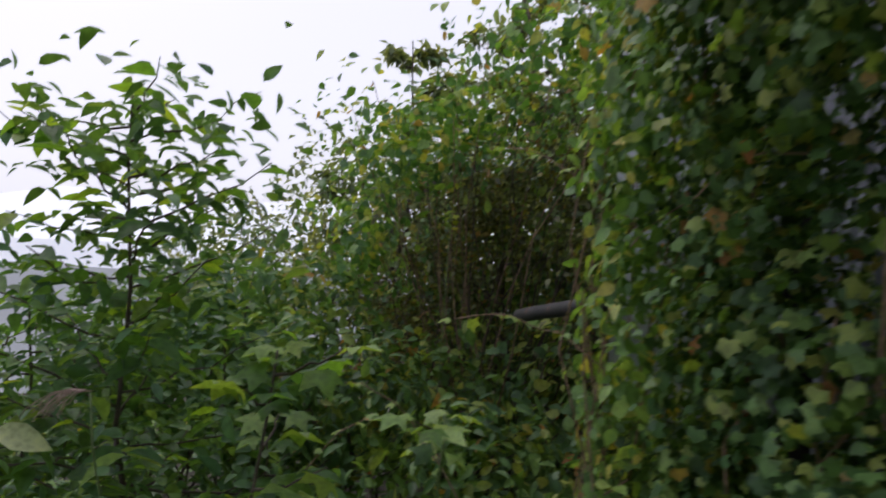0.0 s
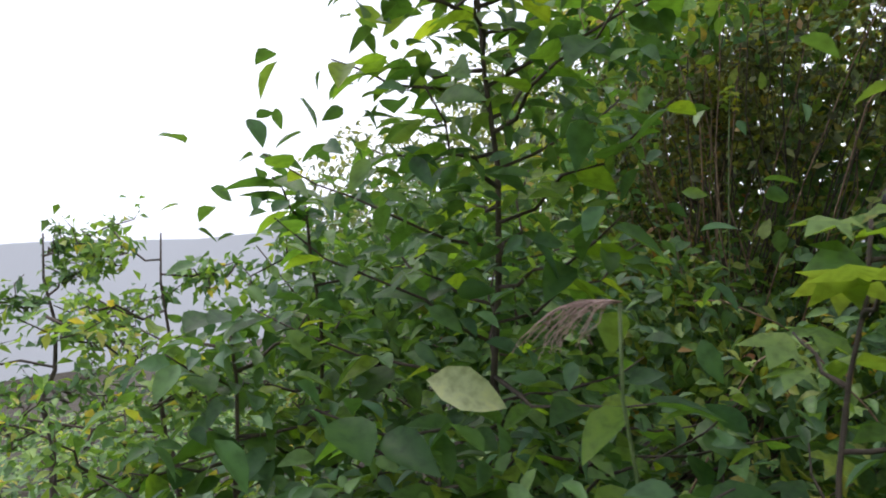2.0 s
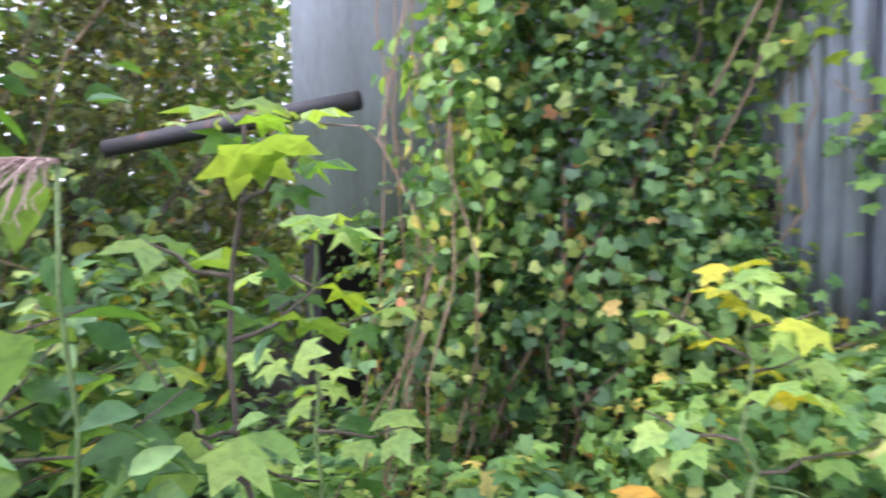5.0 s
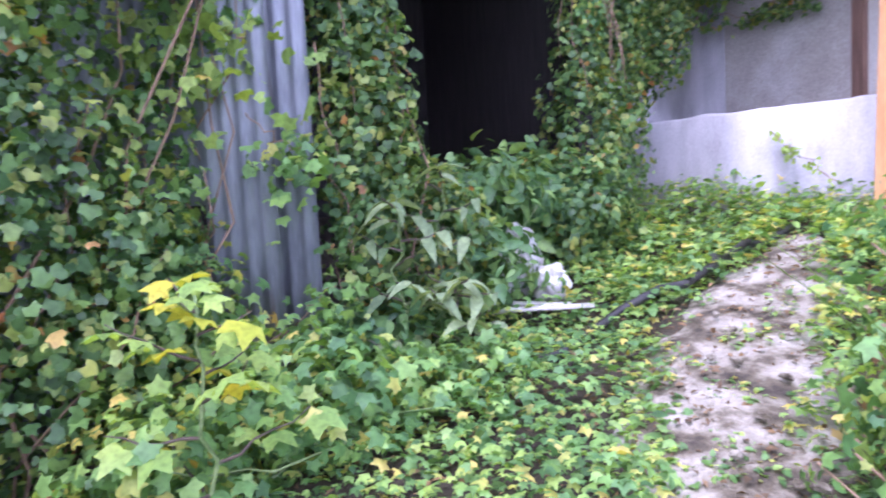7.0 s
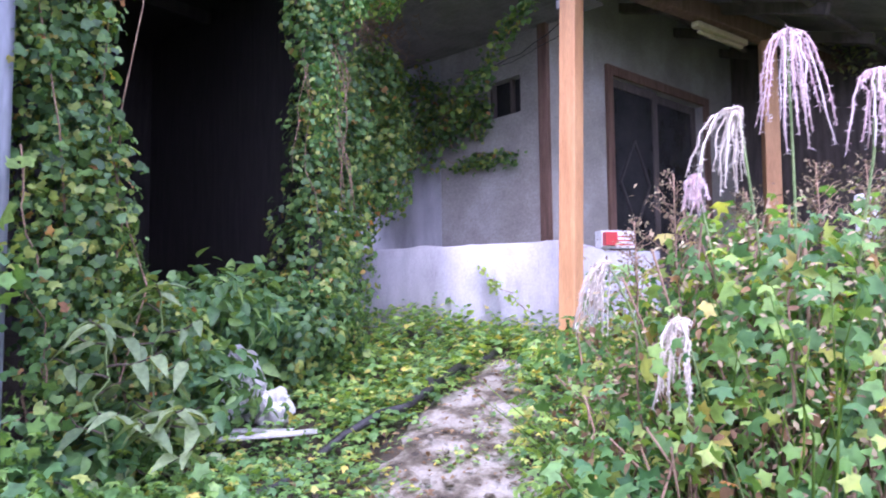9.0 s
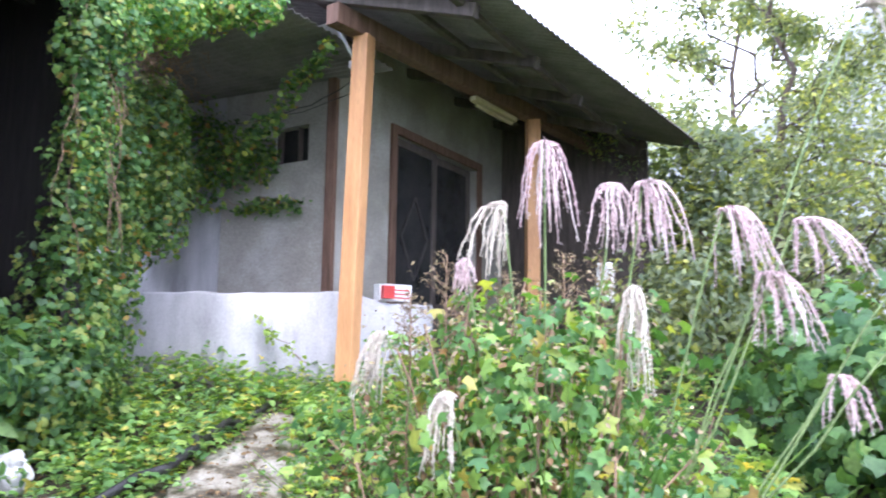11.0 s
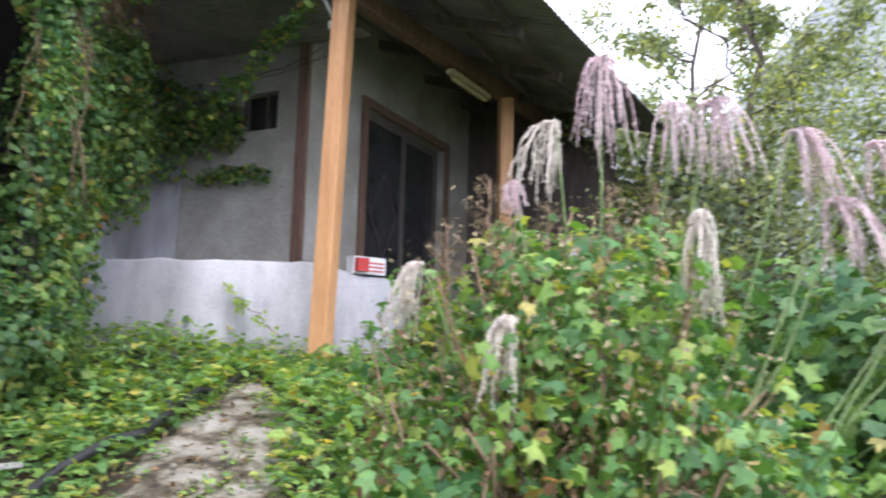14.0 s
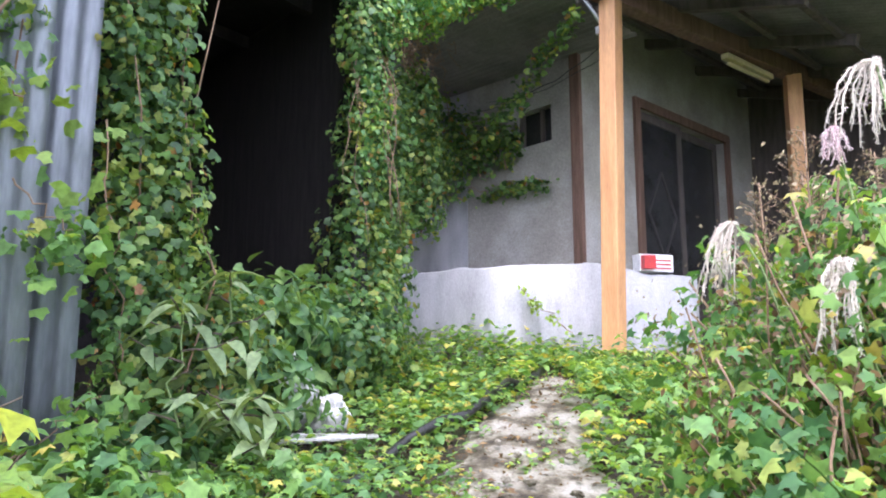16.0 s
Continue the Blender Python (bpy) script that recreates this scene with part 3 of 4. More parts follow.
# leaning rusty pipe
pipe = tubes("pipe", [([(0.71, 2.45, 1.61), (0.65, 2.8, 1.565), (0.59, 3.2, 1.515), (0.54, 3.5, 1.475)], 0.033, 0.033)], M_PIPE, None, 14)
tagged(pipe, "rusty black steel pipe leaning through the undergrowth", "pipe")


# ---- plants ----
def seeded(k):
    return np.random.default_rng(k), random.Random(k)


def plant(name, place, label, category="shrub", group=""):
    return thing(name, (place[0], place[1], ground_z(place[0], place[1])), label, category, group)


def stems(parent, name, roots, tips, r0, r1, mat, rr, n=6, amount=0.06, sag=0.0, label="", sides=5):
    paths = [(wander(a, b, n, amount, sag, rr), r0 * rr.uniform(0.7, 1.2), r1) for a, b in zip(roots, tips)]
    return under(tubes(name, paths, mat, None, sides), parent, label)


# ground cover: low hand-shaped and round leaves over the soil
def cover(seed, n, region, sizes, tpl, mat, name, label, high=0.16, keep=None):
    rng, rr = seeded(seed)
    pts = []
    while len(pts) < n:
        x, y = rr.uniform(region[0], region[1]), rr.uniform(region[2], region[3])
        if keep is not None and not keep(x, y):
            continue
        lump = 0.5 + 0.9 * noise.noise(Vector((x * 1.6, y * 1.6, seed)))
        pts.append((x, y, ground_z(x, y) + 0.02 + high * max(0.1, lump) * rr.random() ** 0.6))
    nr = np.tile([[0, 0, 1.0]], (n, 1))
    ob = new(name, leaf_mesh(name, pts, nr, rng.uniform(sizes[0], sizes[1], n), tpl, mat, rng, 0.55, 0.1))
    return tagged(ob, label, "weeds", "", "stuff")


def off_path(x, y, gap=0.95):
    for (x0, y0, w0), (x1, y1, w1) in zip(path_line, path_line[1:]):
        d = Vector((x1 - x0, y1 - y0))
        t = max(0, min(1, ((x - x0) * d.x + (y - y0) * d.y) / d.length_squared))
        w = w0 + (w1 - w0) * t
        w *= 0.95 + 0.8 * noise.noise(Vector((x * 2.5, y * 2.5, 2))) + 0.5 * noise.noise(Vector((x * 8, y * 8, 6)))
        if math.hypot(x - x0 - d.x * t, y - y0 - d.y * t) < w * gap * 0.8:
            return False
    return True


def open_ground(x, y):
    if x > 1.45 and y < -2.7 or math.hypot(x + 1.45, y - 1.1) < 0.35:
        return False
    if x > 1.5 and y > -0.8:
        return False
    return off_path(x, y)


cover(11, 17000, (-1.2, 2.6, -2.9, 1.6), (0.025, 0.066), T_HAND, M_COVER, "ground_cover", "bright green creeping weeds over the yard", 0.24, open_ground)
cover(12, 3500, (1.0, 3.6, -2.75, -0.6), (0.035, 0.075), T_OVAL, M_COVER, "ground_cover", "bright green low weeds along the wall", 0.25, lambda x, y: off_path(x, y) and y > -2.5 and x < 3.8)
cover(19, 6000, (-3.0, 1.3, 1.7, 4.5), (0.05, 0.1), T_HAND, M_COVER, "undergrowth", "lighter creeping leaves in the undergrowth", 0.5, lambda x, y: math.hypot(x + 1.4, y - 1.1) > 0.9)
cover(13, 6000, (-3.5, 1.3, 1.6, 5.0), (0.06, 0.12), T_OVAL, M_KUDZU, "undergrowth", "dense green undergrowth", 0.45, lambda x, y: math.hypot(x + 1.4, y - 1.1) > 0.9)
cover(14, 7000, (-6, 4, -6, -1.0), (0.06, 0.11), T_HAND, M_COVER, "undergrowth", "green weeds beside the house", 0.4, lambda x, y: open_ground(x, y) and x < 1.2)
cover(15, 7000, (-9, 6, 3.5, 11), (0.1, 0.18), T_SMALL, M_KUDZU, "undergrowth", "distant rough weeds", 0.6)
cover(16, 16000, (-22, -2.2, -8, 16), (0.1, 0.2), T_SMALL, M_COVER, "undergrowth", "pale weeds on the slope", 0.5)
cover(18, 2500, (-1.2, 2.4, -2.6, 1.6), (0.03, 0.06), T_OVAL, M_KUDZU, "ground_cover", "small dark weeds among the creepers", 0.2, open_ground)
cover(17, 4000, (-1.4, 2.2, -2.6, 1.4), (0.015, 0.05), T_SMALL, M_BROWNLEAF, "leaf_litter", "brown fallen leaves and bark on the ground", 0.05, lambda x, y: math.hypot(x + 1.45, y - 1.1) > 0.3)


cover(20, 420, (-0.9, 1.7, -2.0, 0.6), (0.012, 0.03), T_SMALL, M_BROWNLEAF, "leaf_litter", "small brown leaves scattered over the path", 0.03, lambda x, y: not off_path(x, y))
cover(21, 700, (-0.9, 1.7, -2.0, 0.6), (0.015, 0.04), T_OVAL, M_COVER, "moss", "small weeds and moss in the path's cracks", 0.05, lambda x, y: not off_path(x, y) and noise.noise(Vector((x * 5, y * 5, 3))) > 0.08)


def bush(name, place, label, blobs, n, sizes, tpl, mat, seed, twigs=24, twig_mat=None, shell=0.6, tilt=0.8, droop=0.3, twig_r=0.012, category="shrub", lumps=0.35):
    """Leafy mass out of several lumpy balls with crooked stems that reach into them."""
    rng, rr = seeded(seed)
    p = plant(name, place, label, category)
    base = p.matrix_world.translation
    vol = [b[3] * b[4] * b[5] for b in blobs]
    pts, nrm, tips = [], [], []
    for b, v in zip(blobs, vol):
        k = max(30, int(n * v ** 0.67 / sum(w ** 0.67 for w in vol)))
        q, m = blob(rng, k, b[:3], b[3:6], shell, lumps)
        gz = np.array([ground_z(x, y) for x, y, _ in q])
        ok = q[:, 2] > gz + 0.03
        pts.append(q[ok])
        nrm.append(m[ok])
        tips += [tuple(q[rr.randrange(len(q))]) for _ in range(max(2, twigs // len(blobs)))]
    pts, nrm = np.concatenate(pts), np.concatenate(nrm)
    crown("crown", p, pts, nrm, rng.uniform(sizes[0], sizes[1], len(pts)), tpl, mat, rng, tilt, droop)
    roots = [(base.x + rr.uniform(-0.2, 0.2), base.y + rr.uniform(-0.2, 0.2), base.z - 0.05) for _ in tips]
    if twigs:
        tagged(stems(p, "stems", roots, tips, twig_r, 0.003, twig_mat or M_TWIG, rr, 6, 0.12), kind="stuff")
    else:
        for b in blobs:
            a, e = (b[0], b[1], b[2] - b[5] * 0.95), (b[0] + rr.uniform(-0.1, 0.1), b[1] + rr.uniform(-0.1, 0.1), b[2] + b[5] * 0.9)
            under(tubes("vine_stem", [(wander(a, e, 9, 0.06, 0, rr), 0.009, 0.004)], M_DRYTWIG, None, 6), p)
    return p


# ivy on the shed's wall
# The topmost lump is added above the view to shade the ivy below.
bush("ivy", (1.0, 1.9), "thick green ivy hanging over the shed wall", [(0.95, 1.75, 1.3, 0.32, 0.45, 1.0), (0.9, 2.0, 1.9, 0.22, 0.26, 1.0), (0.85, 1.6, 2.6, 0.42, 0.6, 0.8), (1.05, 1.4, 0.9, 0.28, 0.3, 0.5), (0.8, 2.2, 0.85, 0.3, 0.32, 0.5), (0.9, 1.2, 3.1, 0.45, 0.6, 0.4)], 15000, (0.025, 0.065), T_IVY, M_IVY, 21, 12, M_DRYTWIG, category="ivy", twig_r=0.008)
bush("ivy", (1.25, 1.3), "ivy with yellowing leaves over a zinc sheet", [(1.22, 1.32, 1.3, 0.14, 0.2, 0.6), (1.25, 1.15, 2.2, 0.12, 0.25, 0.5), (1.15, 1.25, 0.85, 0.25, 0.3, 0.3)], 1700, (0.03, 0.08), T_HAND, M_MOUND, 27, 14, M_DRYTWIG, category="ivy", twig_r=0.007)
bush("ivy", (1.5, 0.45), "ivy climbing beside the shed opening", [(1.48, 0.48, 1.5, 0.2, 0.24, 0.75), (1.42, 0.58, 2.5, 0.18, 0.22, 0.8), (1.6, 0.15, 1.05, 0.28, 0.28, 0.4), (1.42, 0.42, 3.2, 0.2, 0.3, 0.35)], 9500, (0.022, 0.058), T_IVY, M_IVY, 22, 8, M_DRYTWIG, category="ivy", twig_r=0.007)
bush("ivy", (2.25, -1.1), "column of ivy and dry vines at the shed corner", [(2.35, -1.1, 1.45, 0.3, 0.28, 0.6), (2.2, -1.0, 2.3, 0.15, 0.17, 0.8), (2.6, -1.4, 1.7, 0.24, 0.3, 0.85), (2.5, -1.35, 2.5, 0.24, 0.28, 0.5), (2.1, -0.85, 1.15, 0.35, 0.35, 0.35), (2.1, -0.95, 3.1, 0.14, 0.2, 0.4), (2.95, -2.1, 2.55, 0.24, 0.28, 0.55), (2.85, -1.9, 3.1, 0.25, 0.3, 0.3)], 15000, (0.025, 0.062), T_IVY, M_IVY, 23, 0, M_DRYTWIG, category="ivy", twig_r=0.006)
bush("vine", (2.3, -1.5), "pale vine draped over the eaves", [(2.1, -1.05, 3.25, 0.2, 0.25, 0.3), (2.15, -1.45, 3.46, 0.3, 0.28, 0.2), (2.5, -1.7, 3.68, 0.5, 0.16, 0.2), (3.2, -1.7, 3.82, 0.6, 0.16, 0.24), (1.98, -1.72, 3.58, 0.32, 0.16, 0.16), (1.64, -1.76, 3.5, 0.2, 0.12, 0.12), (2.08, -0.98, 2.6, 0.1, 0.14, 0.5)], 11000, (0.02, 0.05), T_OVAL, M_MOUND, 24, 0, M_DRYTWIG, category="vine", twig_r=0.005)
bush("ivy", (3.0, -2.75), "ivy spreading across the end wall", [(2.98, -3.14, 3.0, 0.22, 0.08, 0.24), (3.3, -3.12, 3.05, 0.35, 0.1, 0.3), (3.75, -3.08, 3.15, 0.4, 0.14, 0.5), (4.25, -3.05, 3.2, 0.4, 0.15, 0.75), (2.9, -3.17, 2.6, 0.45, 0.05, 0.06), (4.5, -3.0, 2.5, 0.3, 0.18, 0.6)], 3600, (0.03, 0.075), T_IVY, M_IVY, 25, 0, M_DRYTWIG, category="ivy", twig_r=0.005)
bush("weeds", (0.85, 0.75), "bright weeds growing against the zinc sheet", [(0.9, 0.85, 0.6, 0.32, 0.4, 0.28), (0.95, 0.35, 0.55, 0.35, 0.35, 0.22), (0.75, 1.3, 0.5, 0.3, 0.35, 0.28)], 2200, (0.04, 0.09), T_HAND, M_COVER, 28, 20, M_GREENSTEM, category="weeds", twig_r=0.005)
bush("ivy", (0.5, 2.25), "yellow-green shoots at the edge of the ivy", [(0.62, 2.05, 1.5, 0.13, 0.2, 0.6), (0.6, 2.0, 2.3, 0.16, 0.22, 0.6), (0.75, 2.2, 2.9, 0.2, 0.25, 0.5)], 2300, (0.03, 0.07), T_OVAL, M_COVER, 29, 12, M_DRYTWIG, category="ivy", twig_r=0.004)
# undergrowth in front of the opening
bush("weeds", (1.7, 0.0), "leafy weeds in front of the dark opening", [(1.75, 0.0, 0.9, 0.45, 0.4, 0.32), (2.15, -0.55, 1.2, 0.4, 0.35, 0.35), (1.35, 0.5, 0.72, 0.3, 0.3, 0.25), (1.9, -0.2, 1.25, 0.35, 0.35, 0.25)], 2600, (0.05, 0.12), T_OVATE, M_KUDZU, 26, 30, M_GREENSTEM, category="weeds", twig_r=0.006)

# dark overgrown bush ahead and its surroundings
bush("bush", (0.6, 5.2), "dark tangled bush, half dead", [(0.5, 5.3, 2.1, 0.9, 0.9, 0.9), (1.2, 4.4, 2.4, 0.8, 0.9, 1.0), (0.0, 5.6, 1.2, 0.8, 0.8, 0.7), (1.4, 3.7, 1.4, 0.6, 0.6, 0.9)], 7500, (0.035, 0.075), T_SMALL, M_DARK, 31, 90, M_TWIG, 0.9, lumps=0.6, twig_r=0.008)
bush("creeper", (0.4, 4.9), "yellow-green creeper over the dark bush", [(0.35, 5.0, 2.75, 0.9, 0.8, 0.32), (-0.35, 5.1, 1.9, 0.35, 0.6, 0.7), (1.1, 4.2, 3.1, 0.8, 0.8, 0.4), (0.0, 4.6, 2.4, 0.4, 0.4, 0.3)], 3200, (0.05, 0.1), T_OVAL, M_MOUND, 36, 24, M_DRYTWIG, 0.5, lumps=0.7, category="creeper", twig_r=0.006)
bush("bush", (-0.4, 4.3), "mid-green leafy bush below the dark one", [(-0.3, 4.2, 0.8, 0.7, 0.6, 0.5), (-0.9, 4.6, 1.2, 0.6, 0.6, 0.6), (0.4, 3.4, 0.7, 0.5, 0.5, 0.35)], 3500, (0.06, 0.11), T_OVATE, M_IVY, 32, 30)
bush("bush", (-1.2, 4.0), "leafy green bush on the slope", [(-1.25, 4.0, 1.15, 0.55, 0.5, 0.6), (-0.75, 3.7, 0.9, 0.4, 0.4, 0.5), (-1.8, 4.2, 0.9, 0.45, 0.45, 0.5)], 3600, (0.05, 0.11), T_OVATE, M_KUDZU, 37, 24, lumps=0.6)
bush("bush", (2.0, 6.2), "tall brownish green thicket behind the shed", [(1.6, 5.9, 1.6, 1.2, 0.9, 1.6), (2.6, 4.8, 2.0, 1.1, 0.9, 1.9), (0.6, 6.6, 1.2, 1.2, 0.8, 1.2), (1.2, 4.3, 0.8, 0.7, 0.7, 0.7), (0.3, 4.9, 0.7, 0.8, 0.6, 0.6)], 12000, (0.06, 0.12), T_OVAL, M_IVY, 34, 40, lumps=0.6)
bush("bush", (3.0, 7.5), "tall dark thicket closing the view", [(2.2, 7.6, 2.0, 1.6, 0.8, 2.0), (4.2, 6.4, 2.2, 1.6, 0.9, 2.2), (0.7, 7.8, 1.4, 1.2, 0.7, 1.5), (2.9, 5.6, 1.0, 1.2, 0.8, 1.0)], 13000, (0.08, 0.15), T_OVAL, M_TREE, 35, 30, lumps=0.5)
bush("bush", (-0.7, 7.5), "olive green bush in the mist", [(-0.5, 7.5, 2.2, 1.0, 0.9, 0.9), (-1.8, 8.0, 1.5, 1.2, 0.9, 0.9), (0.9, 7.4, 2.9, 1.1, 0.9, 1.0)], 7000, (0.07, 0.12), T_SMALL, M_TREE, 33, 60)


def tree(name, place, height, label, spread, n, leaf, tpl, mat, seed, limbs=12, trunk_r=0.06, first=0.3, lean=(0, 0), upright=0.5):
    """Tapered trunk with crooked limbs; leaves sit along the twigs, with gaps."""
    rng, rr = seeded(seed)
    t = plant(name, place, label, "tree")
    b = t.matrix_world.translation.copy()
    top = b + Vector((lean[0], lean[1], height))
    trunk = wander(b - Vector((0, 0, 0.1)), top, 10, 0.06 * height / 2, 0, rr)
    under(tubes("trunk", [(trunk, trunk_r, trunk_r * 0.15)], M_TWIG, None, 8), t)
    paths, big, pts, nrm = [], [], [], []
    for k in range(limbs):
        f = first + (1 - first) * (k + rr.random()) / limbs
        p = trunk[min(9, int(f * 10))].lerp(trunk[min(10, int(f * 10) + 1)], f * 10 % 1)
        a = rr.uniform(0, 2 * math.pi)
        ln = spread * (1.15 - 0.75 * f) * rr.uniform(0.7, 1.2)
        e = p + Vector((math.cos(a) * ln, math.sin(a) * ln, ln * rr.uniform(0.1, 1.0) * upright * 2))
        limb = wander(p, e, 6, 0.12 * ln, 0.03 * ln, rr)
        big.append((limb, trunk_r * 0.4 * (1.1 - f * 0.6), 0.003))
        for j in range(7):
            q = limb[rr.randrange(2, 7)]
            e2 = q + Vector((rr.uniform(-1, 1), rr.uniform(-1, 1), rr.uniform(-0.4, 0.8))) * ln * 0.38
            tw = wander(q, e2, 4, 0.05 * ln, 0.02, rr)
            paths.append((tw, 0.005, 0.0015))
            m = max(3, n // (limbs * 7))
            for _ in range(m):
                w = rr.random()
                c = q.lerp(e2, w) + Vector((rr.gauss(0, 1), rr.gauss(0, 1), rr.gauss(0, 1))) * 0.055 * ln
                pts.append(c)
                nrm.append((rr.gauss(0, 0.5), rr.gauss(0, 0.5), 0.7))
    for b1 in big:
        under(tubes("limb", [b1], M_TWIG, None, 5), t)
    tagged(under(tubes("twigs", paths, M_TWIG, None, 4), t), kind="stuff")
    crown("crown", t, pts, nrm, rng.uniform(leaf[0], leaf[1], len(pts)), tpl, mat, rng, 0.8, 0.5)
    return t


tree("young_tree", (-0.1, 6.6), 4.2, "slender young tree with small leaves against white sky", 0.9, 1800, (0.08, 0.15), T_SMALL, M_TREE, 41, 14, 0.04)
tree("young_tree", (0.9, 6.0), 4.8, "thin tree with airy grey-green foliage", 1.1, 2600, (0.08, 0.14), T_SMALL, M_TREE, 42, 16, 0.05)
tree("young_tree", (-0.7, 6.9), 3.3, "thin sapling with narrow leaves", 0.45, 500, (0.09, 0.16), T_LANCE, M_TREE, 43, 9, 0.03)
tree("young_tree", (1.7, 5.2), 4.4, "tree with small leaves above the dark bush", 1.1, 2400, (0.07, 0.13), T_SMALL, M_TREE, 44, 14, 0.05)
tree("young_tree", (-3.0, 3.9), 1.9, "low branching shrub with small scattered leaves", 1.0, 1300, (0.045, 0.08), T_SMALL, M_KUDZU, 45, 12, 0.025, 0.15, (0, 0), 0.2)
tree("young_tree", (-2.1, 3.1), 1.65, "wispy shrub with tiny pale leaves", 1.0, 2600, (0.035, 0.065), T_SMALL, M_COVER, 46, 16, 0.018, 0.05, (0, 0), 0.15)
tree("young_tree", (-1.7, 2.5), 0.9, "wispy low shrub at the slope edge", 0.7, 1300, (0.03, 0.055), T_SMALL, M_COVER, 47, 14, 0.012, 0.05, (-0.2, 0), 0.12)

# trees past the porch
tree("tree", (-1.0, -6.0), 5.0, "tree with pale grey-green leaves beside the porch", 1.7, 16000, (0.035, 0.075), T_SMALL, M_TREE, 51, 20, 0.06, 0.15)
tree("tree", (-2.4, -5.4), 5.4, "tree with yellowing leaves in the mist", 1.8, 18000, (0.035, 0.075), T_SMALL, M_TREE, 52, 22, 0.06, 0.15)
tree("tree", (-3.8, -5.0), 5.6, "bare-stemmed tree with sparse leaves", 1.6, 14000, (0.035, 0.075), T_SMALL, M_TREE, 53, 20, 0.06, 0.2)
tree("tree", (-0.3, -9.0), 6.0, "misty tree beyond the roof", 2.0, 9000, (0.07, 0.12), T_SMALL, M_TREE, 54, 20, 0.08, 0.2)
bush("bush", (-1.9, -3.4), "dark green bush with broad leaves", [(-1.9, -2.9, 1.0, 0.7, 0.6, 0.75), (-2.7, -2.8, 1.2, 0.8, 0.6, 0.9), (-1.3, -3.5, 1.0, 0.5, 0.6, 0.8), (-3.4, -2.3, 1.2, 0.7, 0.7, 1.0)], 6000, (0.07, 0.13), T_IVY, M_KUDZU, 55, 40)
bush("thicket", (-3.0, -8.0), "misty pale thicket behind the trees", [(-1.5, -8.2, 2.5, 1.6, 1.0, 2.4), (-3.8, -7.6, 2.8, 1.8, 1.0, 2.6), (-6.2, -6.4, 2.4, 1.8, 1.2, 2.4)], 24000, (0.06, 0.11), T_SMALL, M_TREE, 57, 40)
bush("thicket", (0.3, -6.3), "pale green thicket at the end of the porch", [(0.35, -6.9, 2.2, 0.8, 0.5, 1.4), (-0.5, -6.6, 2.2, 0.8, 0.7, 1.5), (0.1, -5.6, 1.3, 0.6, 0.5, 0.7)], 15000, (0.06, 0.11), T_OVAL, M_TREE, 58, 20)
bush("bush", (-0.6, -4.5), "grey-green bush under the eaves", [(-0.4, -4.6, 1.6, 0.7, 0.8, 0.9), (-1.2, -4.8, 1.8, 0.8, 0.7, 1.1), (-2.4, -4.4, 2.0, 1.0, 0.7, 1.3)], 6500, (0.06, 0.1), T_SMALL, M_TREE, 56, 60)


# ---- sapling with large leaves ----
def single_leaf(name, tpl, mat, size):
    v, f = tpl
    return mesh_from(name, v * size, f, mat, True)


BIG = single_leaf("leaf", T_OVATE, M_SAP, 0.15)
BIGB = single_leaf("leaf", T_BROAD, M_SAP, 0.12)
HAND = single_leaf("leaf", T_HAND, M_SAP, 0.15)
LIME = single_leaf("leaf", T_HAND, M_LIME, 0.16)
YEL = single_leaf("leaf", T_HAND, M_YELLOW, 0.15)
PALE = single_leaf("leaf", T_OVATE, M_PALE, 0.2)


def put_leaf(parent, mesh, p, d, rr, scale=1.0, up=None):
    """One leaf as an object of its own, stalk end at p, pointing along d."""
    d = Vector(d).normalized()
    n = Vector(up) if up else Vector((rr.gauss(0, 0.35), rr.gauss(0, 0.35), 1))
    n = (n - d * n.dot(d)).normalized()
    s = n.cross(d)
    m = Matrix((d, s, n)).transposed().to_4x4()
    ob = new("leaf", mesh)
    ob.matrix_world = Matrix.Translation(p) @ m @ Matrix.Scale(scale, 4)
    mw = ob.matrix_world.copy()
    ob.parent = parent
    ob.matrix_parent_inverse = Matrix.Translation(-parent.matrix_world.translation)
    ob.matrix_basis = mw
    return ob


